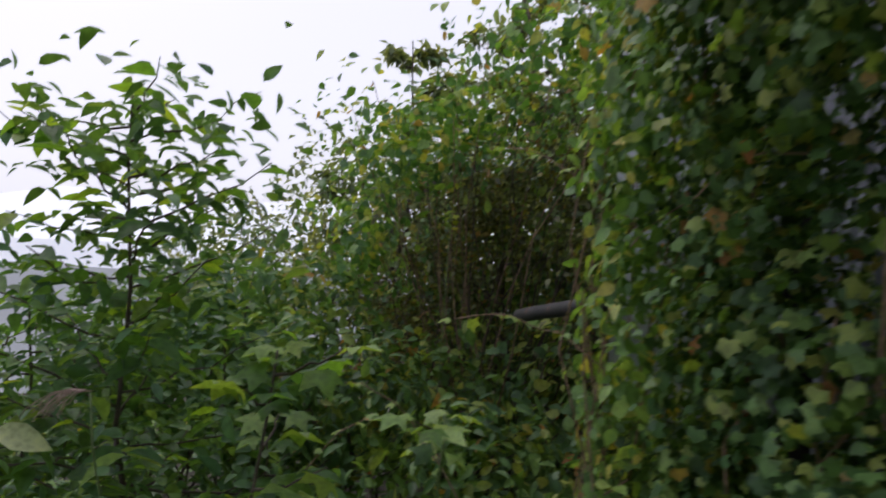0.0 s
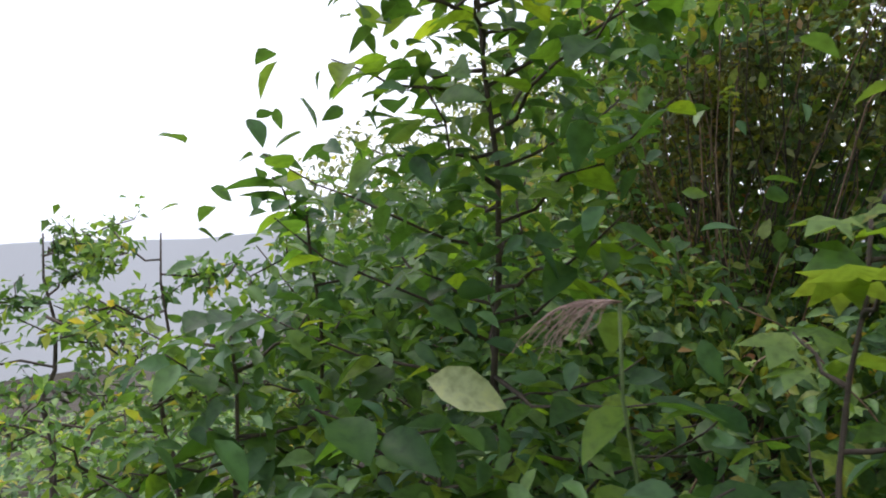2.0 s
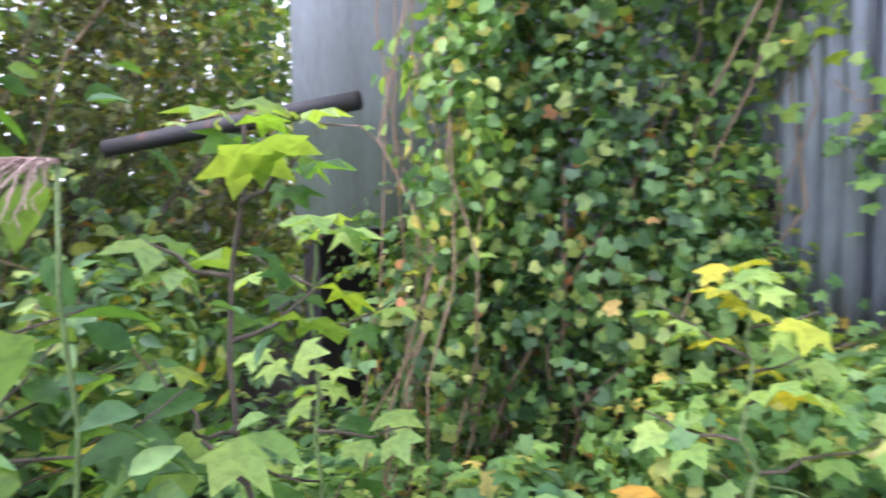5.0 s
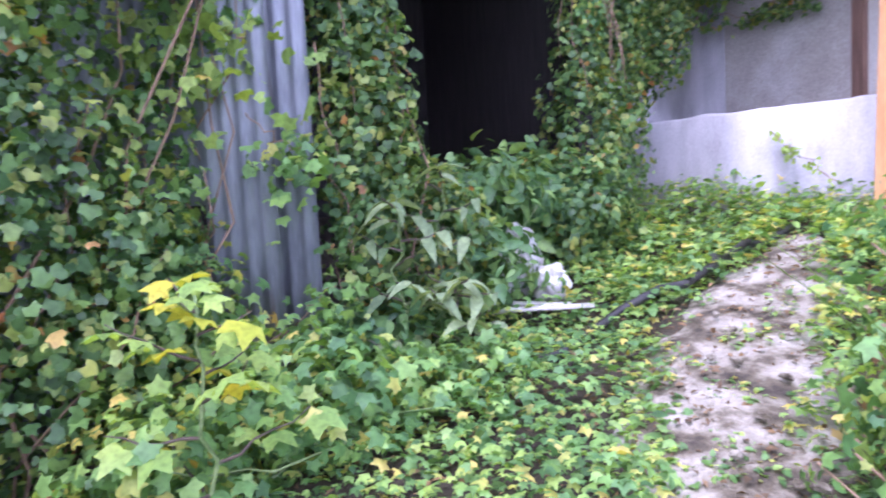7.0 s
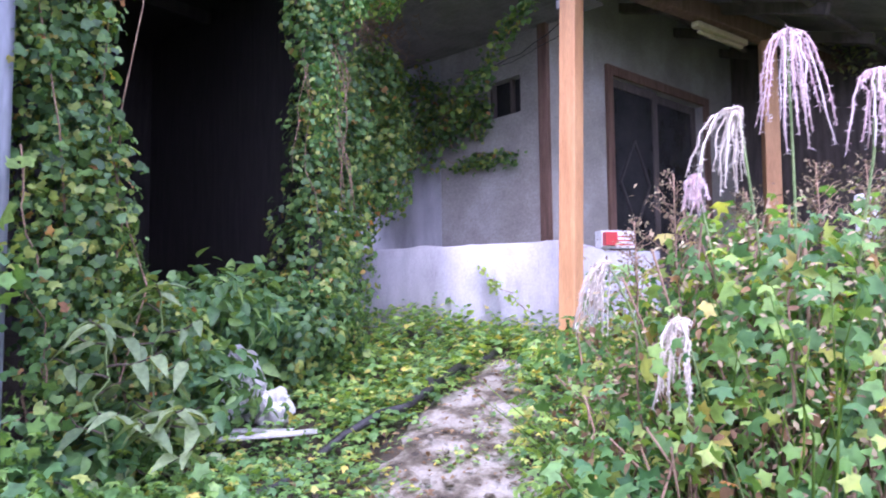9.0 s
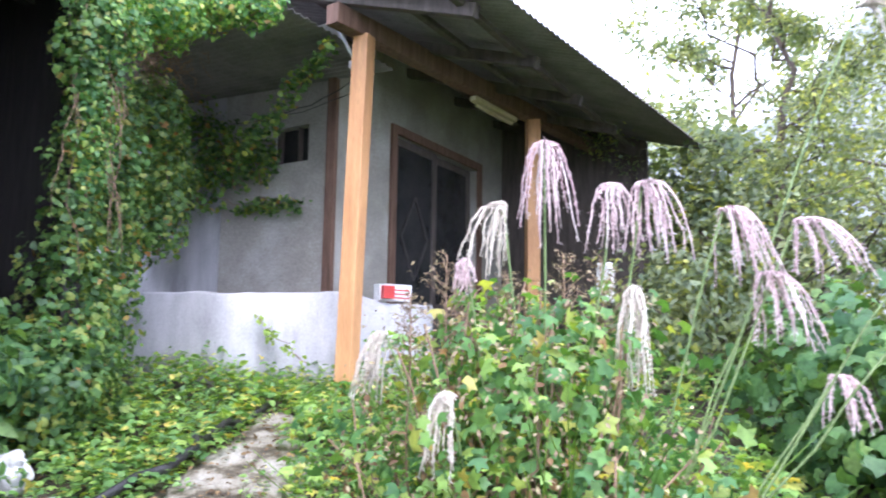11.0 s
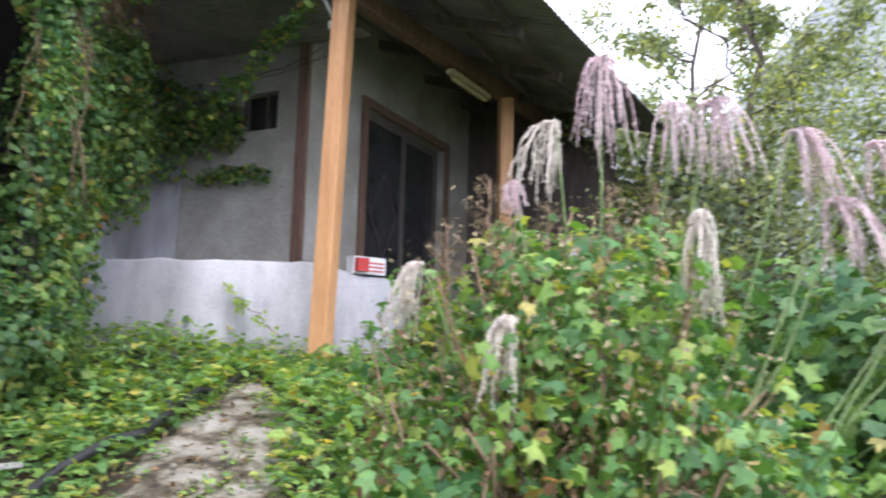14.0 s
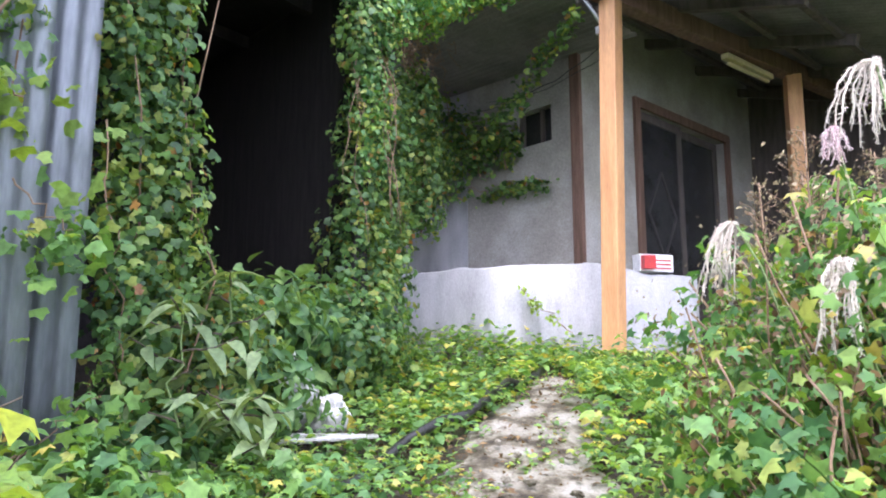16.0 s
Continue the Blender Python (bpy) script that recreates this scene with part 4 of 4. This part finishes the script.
def leafy_plant(name, place, height, label, branches, spread, per, meshes, seed, lean=(0, 0), first=0.2, r=0.014, scale=(0.7, 1.2), stem_mat=None, thick=0, thick_mat=None):
    rng, rr = seeded(seed)
    p = plant(name, place, label, "shrub")
    b = p.matrix_world.translation.copy()
    main = wander(b, b + Vector((lean[0], lean[1], height)), 10, 0.03, 0, rr)
    under(tubes("stem", [(main, r, 0.004)], stem_mat or M_TWIG, None, 7), p)
    twigs = []
    for k in range(branches):
        f = first + (1 - first) * (k + 0.5 * rr.random()) / branches
        i = min(9, int(f * 10))
        q = main[i].lerp(main[i + 1], f * 10 - i)
        a = k * 2.4 + rr.uniform(-0.4, 0.4)
        ln = spread * (1.05 - 0.5 * f) * rr.uniform(0.7, 1.15)
        e = q + Vector((math.cos(a) * ln, math.sin(a) * ln, ln * rr.uniform(0.05, 0.6)))
        tw = wander(q, e, 5, 0.05 * ln, 0.05 * ln, rr)
        twigs.append((tw, 0.006, 0.002))
        for j in range(per):
            w = 0.25 + 0.75 * (j + rr.random() * 0.5) / per
            jj = min(4, int(w * 5))
            c = tw[jj].lerp(tw[jj + 1], w * 5 - jj)
            side = (-1) ** j
            d = (tw[jj + 1] - tw[jj]).normalized()
            o = Vector((-d.y, d.x, 0)) * side
            put_leaf(p, rr.choice(meshes), c, d * 0.5 + o + Vector((0, 0, rr.uniform(-0.7, 0.1))), rr, rr.uniform(*scale))
    for j in range(5):
        a = j * 2.4
        put_leaf(p, rr.choice(meshes), main[-1] - Vector((0, 0, 0.015 * j)), (math.cos(a), math.sin(a), rr.uniform(-0.2, 0.5)), rr, rr.uniform(*scale) * 0.8)
    for tw in twigs:
        under(tubes("twig", [tw], M_TWIG, None, 4), p)
    if thick:
        pts, nrm = [], []
        while len(pts) < thick:
            tw = rr.choice(twigs)[0]
            i = rr.randrange(1, 5)
            c = tw[i].lerp(tw[i + 1], rr.random())
            k = 0.05 + spread * 0.1
            pts.append((c.x + rr.gauss(0, k), c.y + rr.gauss(0, k), c.z + rr.gauss(0, k * 0.7)))
            nrm.append((rr.gauss(0, 0.4), rr.gauss(0, 0.4), 1))
        crown("foliage", p, pts, nrm, rng.uniform(0.045, 0.1, thick), T_OVATE, thick_mat or M_KUDZU, rng, 0.6, 0.35, "", "stuff")
    return p


leafy_plant("sapling", (-0.985, 2.45), 2.3, "tall sapling with large oval green leaves", 46, 0.75, 7, [BIG, BIG, BIGB], 61, (-0.05, 0.0), 0.18, 0.014, (0.5, 1.0), thick=1300)
leafy_plant("sapling", (-1.45, 2.85), 1.65, "bushy sapling with serrated green leaves", 16, 0.6, 7, [BIG, BIGB], 62, (-0.1, 0), 0.2, 0.012, thick=500)
leafy_plant("sapling", (-1.15, 2.28), 0.95, "low leafy shoots with broad dull leaves", 14, 0.5, 6, [BIG, BIGB, BIG], 63, (0, 0.05), 0.25, 0.01, thick=420)
leafy_plant("mulberry_shoot", (-0.5, 1.98), 1.4, "thin shoot with lobed light leaves", 9, 0.35, 4, [HAND, HAND, LIME], 64, (0.1, 0), 0.3, 0.008)
leafy_plant("mulberry_shoot", (0.1, 2.2), 1.15, "shoot with lobed lime leaves", 8, 0.3, 4, [LIME, HAND], 65, (0, 0), 0.3, 0.008, (0.6, 1.1), M_GREENSTEM)
leafy_plant("maple_seedling", (0.45, 1.2), 0.75, "seedling with bright yellow-green lobed leaves", 9, 0.35, 4, [YEL, LIME, LIME], 66, (0, 0), 0.2, 0.008, (0.6, 1.0), M_GREENSTEM)
leafy_plant("mulberry_shoot", (-0.6, 3.0), 1.0, "leafy shoot among undergrowth", 10, 0.4, 4, [HAND, BIGB], 67, (0, 0), 0.2, 0.008)


leafy_plant("sapling", (-1.62, 2.5), 1.3, "leafy sapling leaning over the slope", 18, 0.5, 6, [BIG, BIGB], 68, (-0.05, 0), 0.2, 0.01, (0.5, 0.9), thick=350)
leafy_plant("sapling", (-0.9, 3.4), 1.5, "leafy sapling behind the tall one", 14, 0.6, 5, [BIG, BIGB], 69, (0, 0), 0.15, 0.01, thick=500)
pale = plant("fallen_leaf", (-1.0, 2.25), "pale underside of a large turned leaf", "leaf")
put_leaf(pale, PALE, (-1.15, 1.96, 1.19), (1, 0.15, -0.35), random.Random(5), 0.78, (0.1, -0.8, 0.5))

M_WEED = leaf_material("grey_green_weed", [(0, (0.12, 0.19, 0.11)), (1, (0.26, 0.34, 0.2))], 0.35, 0.6, True)
LANCE = single_leaf("leaf", fix(ovate(0.36, 0.08, 0.45)), M_WEED, 0.15)
for k, (x, y, h) in enumerate(((1.22, 0.45, 0.8), (1.38, 0.2, 0.85), (1.1, 0.25, 0.45))):
    leafy_plant("weed", (x, y), h, "grey-green weed with drooping narrow leaves", 10, 0.26, 4, [LANCE], 160 + k, (-0.05, 0), 0.2, 0.006, (0.55, 1.05), M_GREENSTEM)

# thin lone shoot and arching canes
shoot = plant("thin_shoot", (0.18, 4.16), "thin bare shoot topped with small yellow-green leaves", "weed")
sg = ground_z(0.18, 4.16)
under(tubes("stem", [(wander((0.18, 4.16, sg), (0.21, 4.21, 2.02), 8, 0.02, 0, random.Random(8)), 0.004, 0.0025)], M_GREENSTEM, None, 6), shoot)
for k in range(9):
    a = k * 2.1
    put_leaf(shoot, YEL if k % 3 == 0 else LIME, (0.21, 4.21, 1.94 + 0.012 * k), (math.cos(a), math.sin(a), 0.1), random.Random(k), 0.42)
canes = plant("bramble", (0.6, 2.0), "arching bramble canes with small leaves", "bramble")
rngC, rrC = seeded(515)
for a, b, sag in (((0.75, 1.95, 1.7), (0.3, 2.5, 2.15), -0.08), ((0.7, 2.1, 1.3), (0.15, 2.7, 1.5), -0.12), ((0.9, 1.5, 2.0), (0.55, 1.9, 1.75), -0.1), ((0.3, 2.9, 0.6), (-0.3, 3.2, 1.15), -0.15), ((-0.6, 2.6, 0.5), (-0.15, 2.8, 1.1), -0.1)):
    line = wander(a, b, 8, 0.02, sag, rrC)
    cane = under(tubes("cane", [(line, 0.004, 0.002)], M_DRYTWIG, None, 5), canes)
    for q in line[2:]:
        put_leaf(canes, LIME, q, (rrC.gauss(0, 1), rrC.gauss(0, 1), -0.3), rrC, rrC.uniform(0.25, 0.5))

# ---- plume grass mound ----
bush("overgrown_mound", (-0.75, -0.45), "mound of hop vine, weeds and dry stalks", [(-0.8, -0.5, 0.95, 0.42, 0.36, 0.5), (-0.42, -0.65, 0.88, 0.42, 0.36, 0.55), (-1.1, -0.6, 0.65, 0.4, 0.4, 0.45), (-0.75, -0.62, 1.28, 0.36, 0.3, 0.32), (-0.6, -0.25, 0.7, 0.35, 0.25, 0.35)], 7600, (0.025, 0.068), T_HAND, M_MOUND, 71, 230, M_DRYTWIG, 0.5, 0.9, 0.2, 0.005)
bush("dry_leaves", (-0.7, -0.45), "withered brown leaves caught in the mound", [(-0.75, -0.5, 0.95, 0.42, 0.36, 0.45), (-0.45, -0.55, 0.9, 0.4, 0.34, 0.45)], 900, (0.015, 0.034), T_OVAL, M_BROWNLEAF, 73, 30, M_DRYTWIG, 0.5, 0.9, 0.5, 0.004)
bush("dry_weeds", (-0.7, -0.6), "brown seeding weeds on the mound", [(-0.75, -0.55, 1.3, 0.4, 0.35, 0.35), (-0.5, -0.6, 1.1, 0.4, 0.35, 0.4), (-0.95, -0.5, 0.95, 0.35, 0.3, 0.4)], 3800, (0.012, 0.024), T_SMALL, M_SEED, 72, 60, M_DRYTWIG, 0.5, 0.9, 0.2, 0.004)


def plume(grass, tip, root, droop, length, seed, mat, strands=16, fall=0.95, fine=1.0, splay=1.0):
    """Feathery seed head: strands that rise from the stalk's end and hang over."""
    rng, rr = seeded(seed)
    tip, root, droop = Vector(tip), Vector(root), Vector(droop)
    under(tubes("stalk", [(wander(root, tip, 8, 0.02, -0.03, rr), 0.005, 0.003)], M_GREENSTEM, None, 5), grass)
    paths, hair, hn = [], [], []
    for k in range(strands):
        a = rr.uniform(0, 2 * math.pi)
        o = Vector((math.cos(a), math.sin(a), 0)) * rr.uniform(0.1, 0.75) * splay + droop * 1.3
        ln = length * rr.uniform(0.65, 1.1)
        pts = []
        for i in range(9):
            t = i / 8
            pts.append(tip + o * ln * 0.55 * (t ** 0.8) + Vector((0, 0, ln * (0.22 * t - fall * t * t))) + Vector((rr.gauss(0, 1), rr.gauss(0, 1), 0)) * 0.003)
        paths.append((pts, 0.0033 * fine, 0.0016 * fine))
        for _ in range(130):
            t = rr.uniform(0.05, 1)
            i = min(7, int(t * 8))
            hair.append(pts[i].lerp(pts[i + 1], t * 8 - i))
            hn.append((rr.gauss(0, 1), rr.gauss(0, 1), rr.gauss(0, 1)))
    head = under(tubes("seed_head", paths, mat, None, 4), grass)
    ob = new("hairs", leaf_mesh("hairs", hair, hn, rng.uniform(0.007 * fine, 0.015 * fine, len(hair)), small_leaf(0.16), mat, rng, 0.8, 1.2))
    ob.parent = head
    return head


grass = plant("plume_grass", (-0.85, -0.5), "tall plume grass with silvery pink drooping seed heads", "grass")
gb = grass.matrix_world.translation
PLUMES = [
    ((-0.86, -0.45, 1.95), (0, 0), 0.36, M_PLUME), ((-0.75, -0.43, 1.79), (0.25, 0), 0.3, M_PLUME_PALE),
    ((-1.02, -0.5, 1.83), (-0.2, 0), 0.26, M_PLUME), ((-1.1, -0.52, 1.83), (-0.2, 0), 0.3, M_PLUME),
    ((-1.28, -0.6, 1.76), (-0.35, -0.1), 0.34, M_PLUME), ((-1.44, -0.66, 1.73), (-0.4, 0), 0.26, M_PLUME), ((-1.36, -0.66, 1.6), (-0.3, 0), 0.3, M_PLUME),
    ((-1.66, -0.7, 1.6), (-1.1, 0), 0.36, M_PLUME_PALE), ((-1.08, -0.5, 1.56), (0, 0.1), 0.34, M_PLUME_PALE), ((-0.42, -0.36, 1.44), (0.25, 0.1), 0.3, M_PLUME_PALE),
    ((-0.72, -0.2, 1.3), (0.1, 0.1), 0.26, M_PLUME_PALE), ((-1.62, -0.73, 1.42), (-0.6, 0), 0.22, M_PLUME_BROWN), ((-1.75, -0.82, 1.12), (-0.7, 0), 0.24, M_PLUME_BROWN),
    ((-0.66, -0.38, 1.64), (0, 0), 0.12, M_PLUME), ((-1.5, -0.75, 1.35), (-0.3, 0), 0.22, M_PLUME), ((-1.6, -0.9, 2.35), (-0.7, 0), 0.4, M_PLUME_PALE),
]
for k, (tip, dr, ln, mt) in enumerate(PLUMES):
    root = (gb.x + (tip[0] - gb.x) * 0.08, gb.y + (tip[1] - gb.y) * 0.2, gb.z)
    plume(grass, tip, root, (dr[0], dr[1], 0), ln, 200 + k, mt, 13 if ln < 0.27 else 17, 0.95 - 0.5 * min(1, abs(dr[0])), 1.0, 0.45 if mt is M_PLUME_PALE and tip[2] < 1.58 else 0.95)

rngG, rrG = seeded(91)
blades = []
for k in range(100):
    a = Vector((gb.x + rrG.uniform(-0.25, 0.25), gb.y + rrG.uniform(-0.15, 0.15), gb.z))
    b = a + Vector((rrG.uniform(-0.7, 0.6), rrG.uniform(-0.3, 0.5), rrG.uniform(0.5, 1.05)))
    blades.append((wander(a, b, 7, 0.02, -0.08, rrG), 0.006, 0.001))
tagged(under(tubes("blades", blades, M_GRASS, None, 3), grass), kind="stuff")

# brown plume by the sapling
tuft = plant("plume_grass", (-0.78, 1.95), "single dry brown plume bent over the shrubs", "grass")
plume(tuft, (-0.85, 1.84, 1.33), (-0.75, 2.0, ground_z(-0.75, 2.0)), (-0.95, -0.1, 0), 0.19, 230, M_PLUME_BROWN, 18, 0.6, 0.42)


# dry flower spikes that stand out of the mound
def spike(x, y, z, h, seed):
    rng, rr = seeded(seed)
    p = plant("seed_spike", (x, y), "dry branching seed spike above the weeds", "weed", "seed spikes")
    g = ground_z(x, y)
    main = wander((x, y, g), (x + 0.02, y, z), 6, 0.02, 0, rr)
    under(tubes("stalk", [(main, 0.005, 0.002)], M_DRYTWIG, None, 5), p)
    paths, pts, nrm = [], [], []
    for k in range(22):
        f = k / 22
        q = Vector((x + 0.02, y, z - h + h * f))
        a = rr.uniform(0, 6.28)
        ln = h * 0.42 * (1 - 0.75 * f)
        e = q + Vector((math.cos(a) * ln, math.sin(a) * ln, ln * 0.8))
        paths.append((wander(q, e, 3, 0.01, 0, rr), 0.0018, 0.001))
        for _ in range(12):
            c = q.lerp(e, rr.uniform(0.2, 1))
            pts.append((c.x + rr.gauss(0, 0.006), c.y + rr.gauss(0, 0.006), c.z + rr.gauss(0, 0.006)))
            nrm.append((rr.gauss(0, 1), rr.gauss(0, 1), rr.gauss(0, 1)))
    tagged(under(tubes("branchlets", paths, M_DRYTWIG, None, 4), p), kind="stuff")
    crown("seeds", p, pts, nrm, rng.uniform(0.006, 0.013, len(pts)), T_SMALL, M_SEED, rng, kind="stuff")


for k, (x, y, z, h) in enumerate(((-0.6, -0.42, 1.66, 0.3), (-0.48, -0.42, 1.55, 0.22), (-0.7, -0.6, 1.62, 0.2), (-0.52, -0.6, 1.6, 0.25), (-0.98, -0.6, 1.66, 0.24), (-0.85, -0.66, 1.68, 0.22))):
    spike(x, y, z, h, 300 + k)


# vine strand from the wall to the post's head
def strand(a, b, sag, n, size, seed, mat, label, tpl=T_IVY, spread=0.05):
    rng, rr = seeded(seed)
    p = thing("vine", a, label, "vine")
    line = wander(a, b, 14, 0.04, sag, rr)
    under(tubes("stem", [(line, 0.004, 0.002)], M_DRYTWIG, None, 4), p)
    pts = []
    for _ in range(n):
        f = rr.random() ** 0.8
        i = min(13, int(f * 14))
        c = line[i].lerp(line[i + 1], f * 14 - i)
        w = spread * (1.3 - 0.7 * f)
        pts.append((c.x + rr.gauss(0, w), c.y + rr.gauss(0, w), c.z + rr.gauss(0, w) - w))
    crown("leaves", p, pts, rng.normal(0, 0.5, (n, 3)) + np.array([-0.4, 0.5, 0.6]), rng.uniform(*size, n), tpl, mat, rng)


strand((3.4, -3.0, 2.95), (1.6, -2.42, 3.58), 0.06, 480, (0.03, 0.075), 401, M_IVY, "long leafy vine trailing up to the porch post")
strand((3.9, -3.12, 2.75), (2.5, -3.14, 2.55), 0.02, 150, (0.03, 0.07), 402, M_IVY, "thin vine across the plaster", T_IVY, 0.04)
strand((1.72, -2.42, 1.25), (2.0, -2.2, 1.58), 0.03, 60, (0.02, 0.05), 403, M_LIME, "small yellow-green vine on the low wall", T_IVY, 0.02)
strand((1.18, 0.98, 1.9), (1.22, 1.3, 2.1), 0.05, 120, (0.04, 0.09), 404, M_LIME, "light green leaves hanging over the zinc sheet", T_IVY, 0.12)


strand((1.1, 1.0, 1.62), (1.12, 0.78, 1.5), 0.04, 90, (0.03, 0.08), 405, M_COVER, "light green leaves in front of the zinc sheet", T_IVY, 0.08)
strand((1.14, 1.02, 0.75), (1.1, 0.7, 1.0), 0.03, 110, (0.03, 0.08), 406, M_COVER, "green creeper at the foot of the zinc sheet", T_HAND, 0.08)
strand((1.24, 0.72, 1.9), (1.2, 0.62, 0.9), 0.03, 160, (0.025, 0.06), 407, M_IVY, "ivy strand along the zinc sheet's edge", T_IVY, 0.06)
rngH, rrH = seeded(505)
dry = thing("dry_vine", (2.2, -1.3, 3.4), "tangle of dry vine stems hanging from the eaves", "vine")
hang = []
for k in range(110):
    f = rrH.random() * 1.5
    a = Vector((2.05, -0.9, 3.3)).lerp(Vector((2.6, -1.68, 3.5)), f) + Vector((rrH.gauss(0, 0.06), rrH.gauss(0, 0.06), rrH.gauss(0, 0.05)))
    b = a + Vector((rrH.uniform(-0.15, 0.15), rrH.uniform(-0.2, 0.15), -rrH.uniform(0.08, 0.4 if f > 0.25 else 1.6)))
    hang.append((wander(a, b, 8, 0.07, 0, rrH), 0.004, 0.002))
tagged(under(tubes("stems", hang, M_DRYTWIG, None, 4), dry), kind="stuff")

# ---- small things ----
tagged(tubes("wire", [(wander((3.0, -2.9, 3.36), (1.5, -2.7, 3.4), 10, 0.01, 0.12, random.Random(1)), 0.004, 0.004)], M_BLACK), "thin black cable sagging under the eaves", "cable")
tagged(tubes("wire", [(wander((3.2, -2.9, 3.3), (1.55, -2.72, 3.28), 10, 0.01, 0.06, random.Random(2)), 0.003, 0.003)], M_BLACK), "thin black cable along the wall", "cable")
tagged(tubes("hose", [(wander((0.95, 0.02, ground_z(0.95, 0.02) + 0.05), (1.6, -1.95, ground_z(1.6, -1.95) + 0.05), 14, 0.07, 0.0, random.Random(3)), 0.022, 0.022)], M_BLACK, None, 10), "black rubber hose lying in the weeds", "hose")
bracket = thing("gutter_bracket", (1.5, -2.6, 3.45), "galvanised steel rod bracket on the post head", "bracket")
under(tubes("rod", [([(1.5, -2.58, 3.42), (1.62, -2.42, 3.75)], 0.014, 0.014)], M_STEEL, None, 8), bracket)
under(boxed("clamp", (1.44, -2.63, 3.38), (1.56, -2.57, 3.44), M_STEEL, None, 0.005), bracket)
lamp = thing("lamp", (1.32, -4.3, 3.58), "unlit fluorescent batten lamp with yellowed cover", "lamp")
bar("lamp_body", (1.3, -4.0, 3.56), (1.25, -4.75, 3.56), 0.07, 0.05, M_TUBE, lamp, 0.01)
bar("lamp_tube", (1.3, -4.05, 3.51), (1.25, -4.7, 3.51), 0.03, 0.03, M_TUBE, lamp, 0.012)
carton = thing("carton", (1.61, -3.23, 1.71), "small red and white printed carton on the low wall", "box")
bar("box_body", (1.650, -3.11, 1.78), (1.530, -3.37, 1.78), 0.1, 0.13, M_WHITE, carton, 0.004)
bar("red_panel", (1.605, -3.10, 1.78), (1.565, -3.19, 1.78), 0.104, 0.1, M_RED, carton, 0.001)
for k in range(3):
    bar("print_bar", (1.555, -3.21, 1.80 - 0.03 * k), (1.495, -3.33, 1.80 - 0.03 * k), 0.012, 0.012, M_RED, carton, 0.001)
canister = thing("canister", (0.3, -4.6, ground_z(0.3, -4.6)), "white plastic canister hung on a thin stake", "canister")
under(part("canister_body", box(bmesh.new(), (0.24, -4.66, 1.75), (0.38, -4.54, 2.1), 0.03), M_WHITE), canister)
under(tubes("stake", [([(0.31, -4.6, ground_z(0.31, -4.6) - 0.1), (0.31, -4.6, 1.8)], 0.015, 0.012)], M_DARKWOOD, None, 6), canister)


def crumple(name, place, size, seed, label, category, mat=None, flat=0.6):
    """A torn, crumpled sack: a ball folded by noise."""
    bm = bmesh.new()
    bmesh.ops.create_icosphere(bm, subdivisions=4, radius=1)
    for v in bm.verts:
        n1 = noise.noise(v.co * 1.6 + Vector((seed, 0, 0)))
        n2 = noise.noise(v.co * 4.5 + Vector((0, seed, 0)))
        v.co *= 1 + 0.45 * n1 + 0.3 * abs(n2)
        v.co.x, v.co.y, v.co.z = v.co.x * size[0], v.co.y * size[1], v.co.z * size[2]
    bmesh.ops.translate(bm, verts=bm.verts, vec=place)
    ob = part(name, bm, mat or M_SACK)
    return tagged(ob, label, category)


def on_ground(x, y, h):
    return (x, y, ground_z(x, y) + h)


crumple("sack", on_ground(1.8, -0.35, 0.22), (0.08, 0.11, 0.16), 1, "torn white plastic sack among the weeds", "sack")
crumple("sack", on_ground(1.62, -0.44, 0.13), (0.09, 0.08, 0.1), 2, "small crumpled white sack", "sack")
crumple("sack", on_ground(1.8, -0.1, 0.46), (0.07, 0.08, 0.14), 3, "brown rotten sacking on the weeds", "sack", M_BROWNLEAF)
for k, (a, b) in enumerate((((1.32, -0.51), (1.62, -0.01)), ((1.37, -0.41), (1.67, -0.11)), ((1.27, -0.41), (1.47, -0.11)))):
    bd = bar("board", on_ground(*a, 0.08 + 0.015 * k), on_ground(*b, 0.09 + 0.015 * k), 0.07, 0.012, M_SACK, None, 0.003)
    tagged(bd, "white broken board lying on the weeds", "board", "broken boards")
rngS, rrS = seeded(77)
for k in range(14):
    f = rrS.random()
    i = min(4, int(f * 5))
    x = path_line[i][0] + rrS.uniform(-0.2, 0.2)
    y = path_line[i][1] + rrS.uniform(-0.25, 0.1)
    crumple("pebble", on_ground(x, y, 0.06), (rrS.uniform(0.01, 0.03), rrS.uniform(0.01, 0.025), 0.012), k + 9, "pale stone on the worn path", "stone", M_PATH)
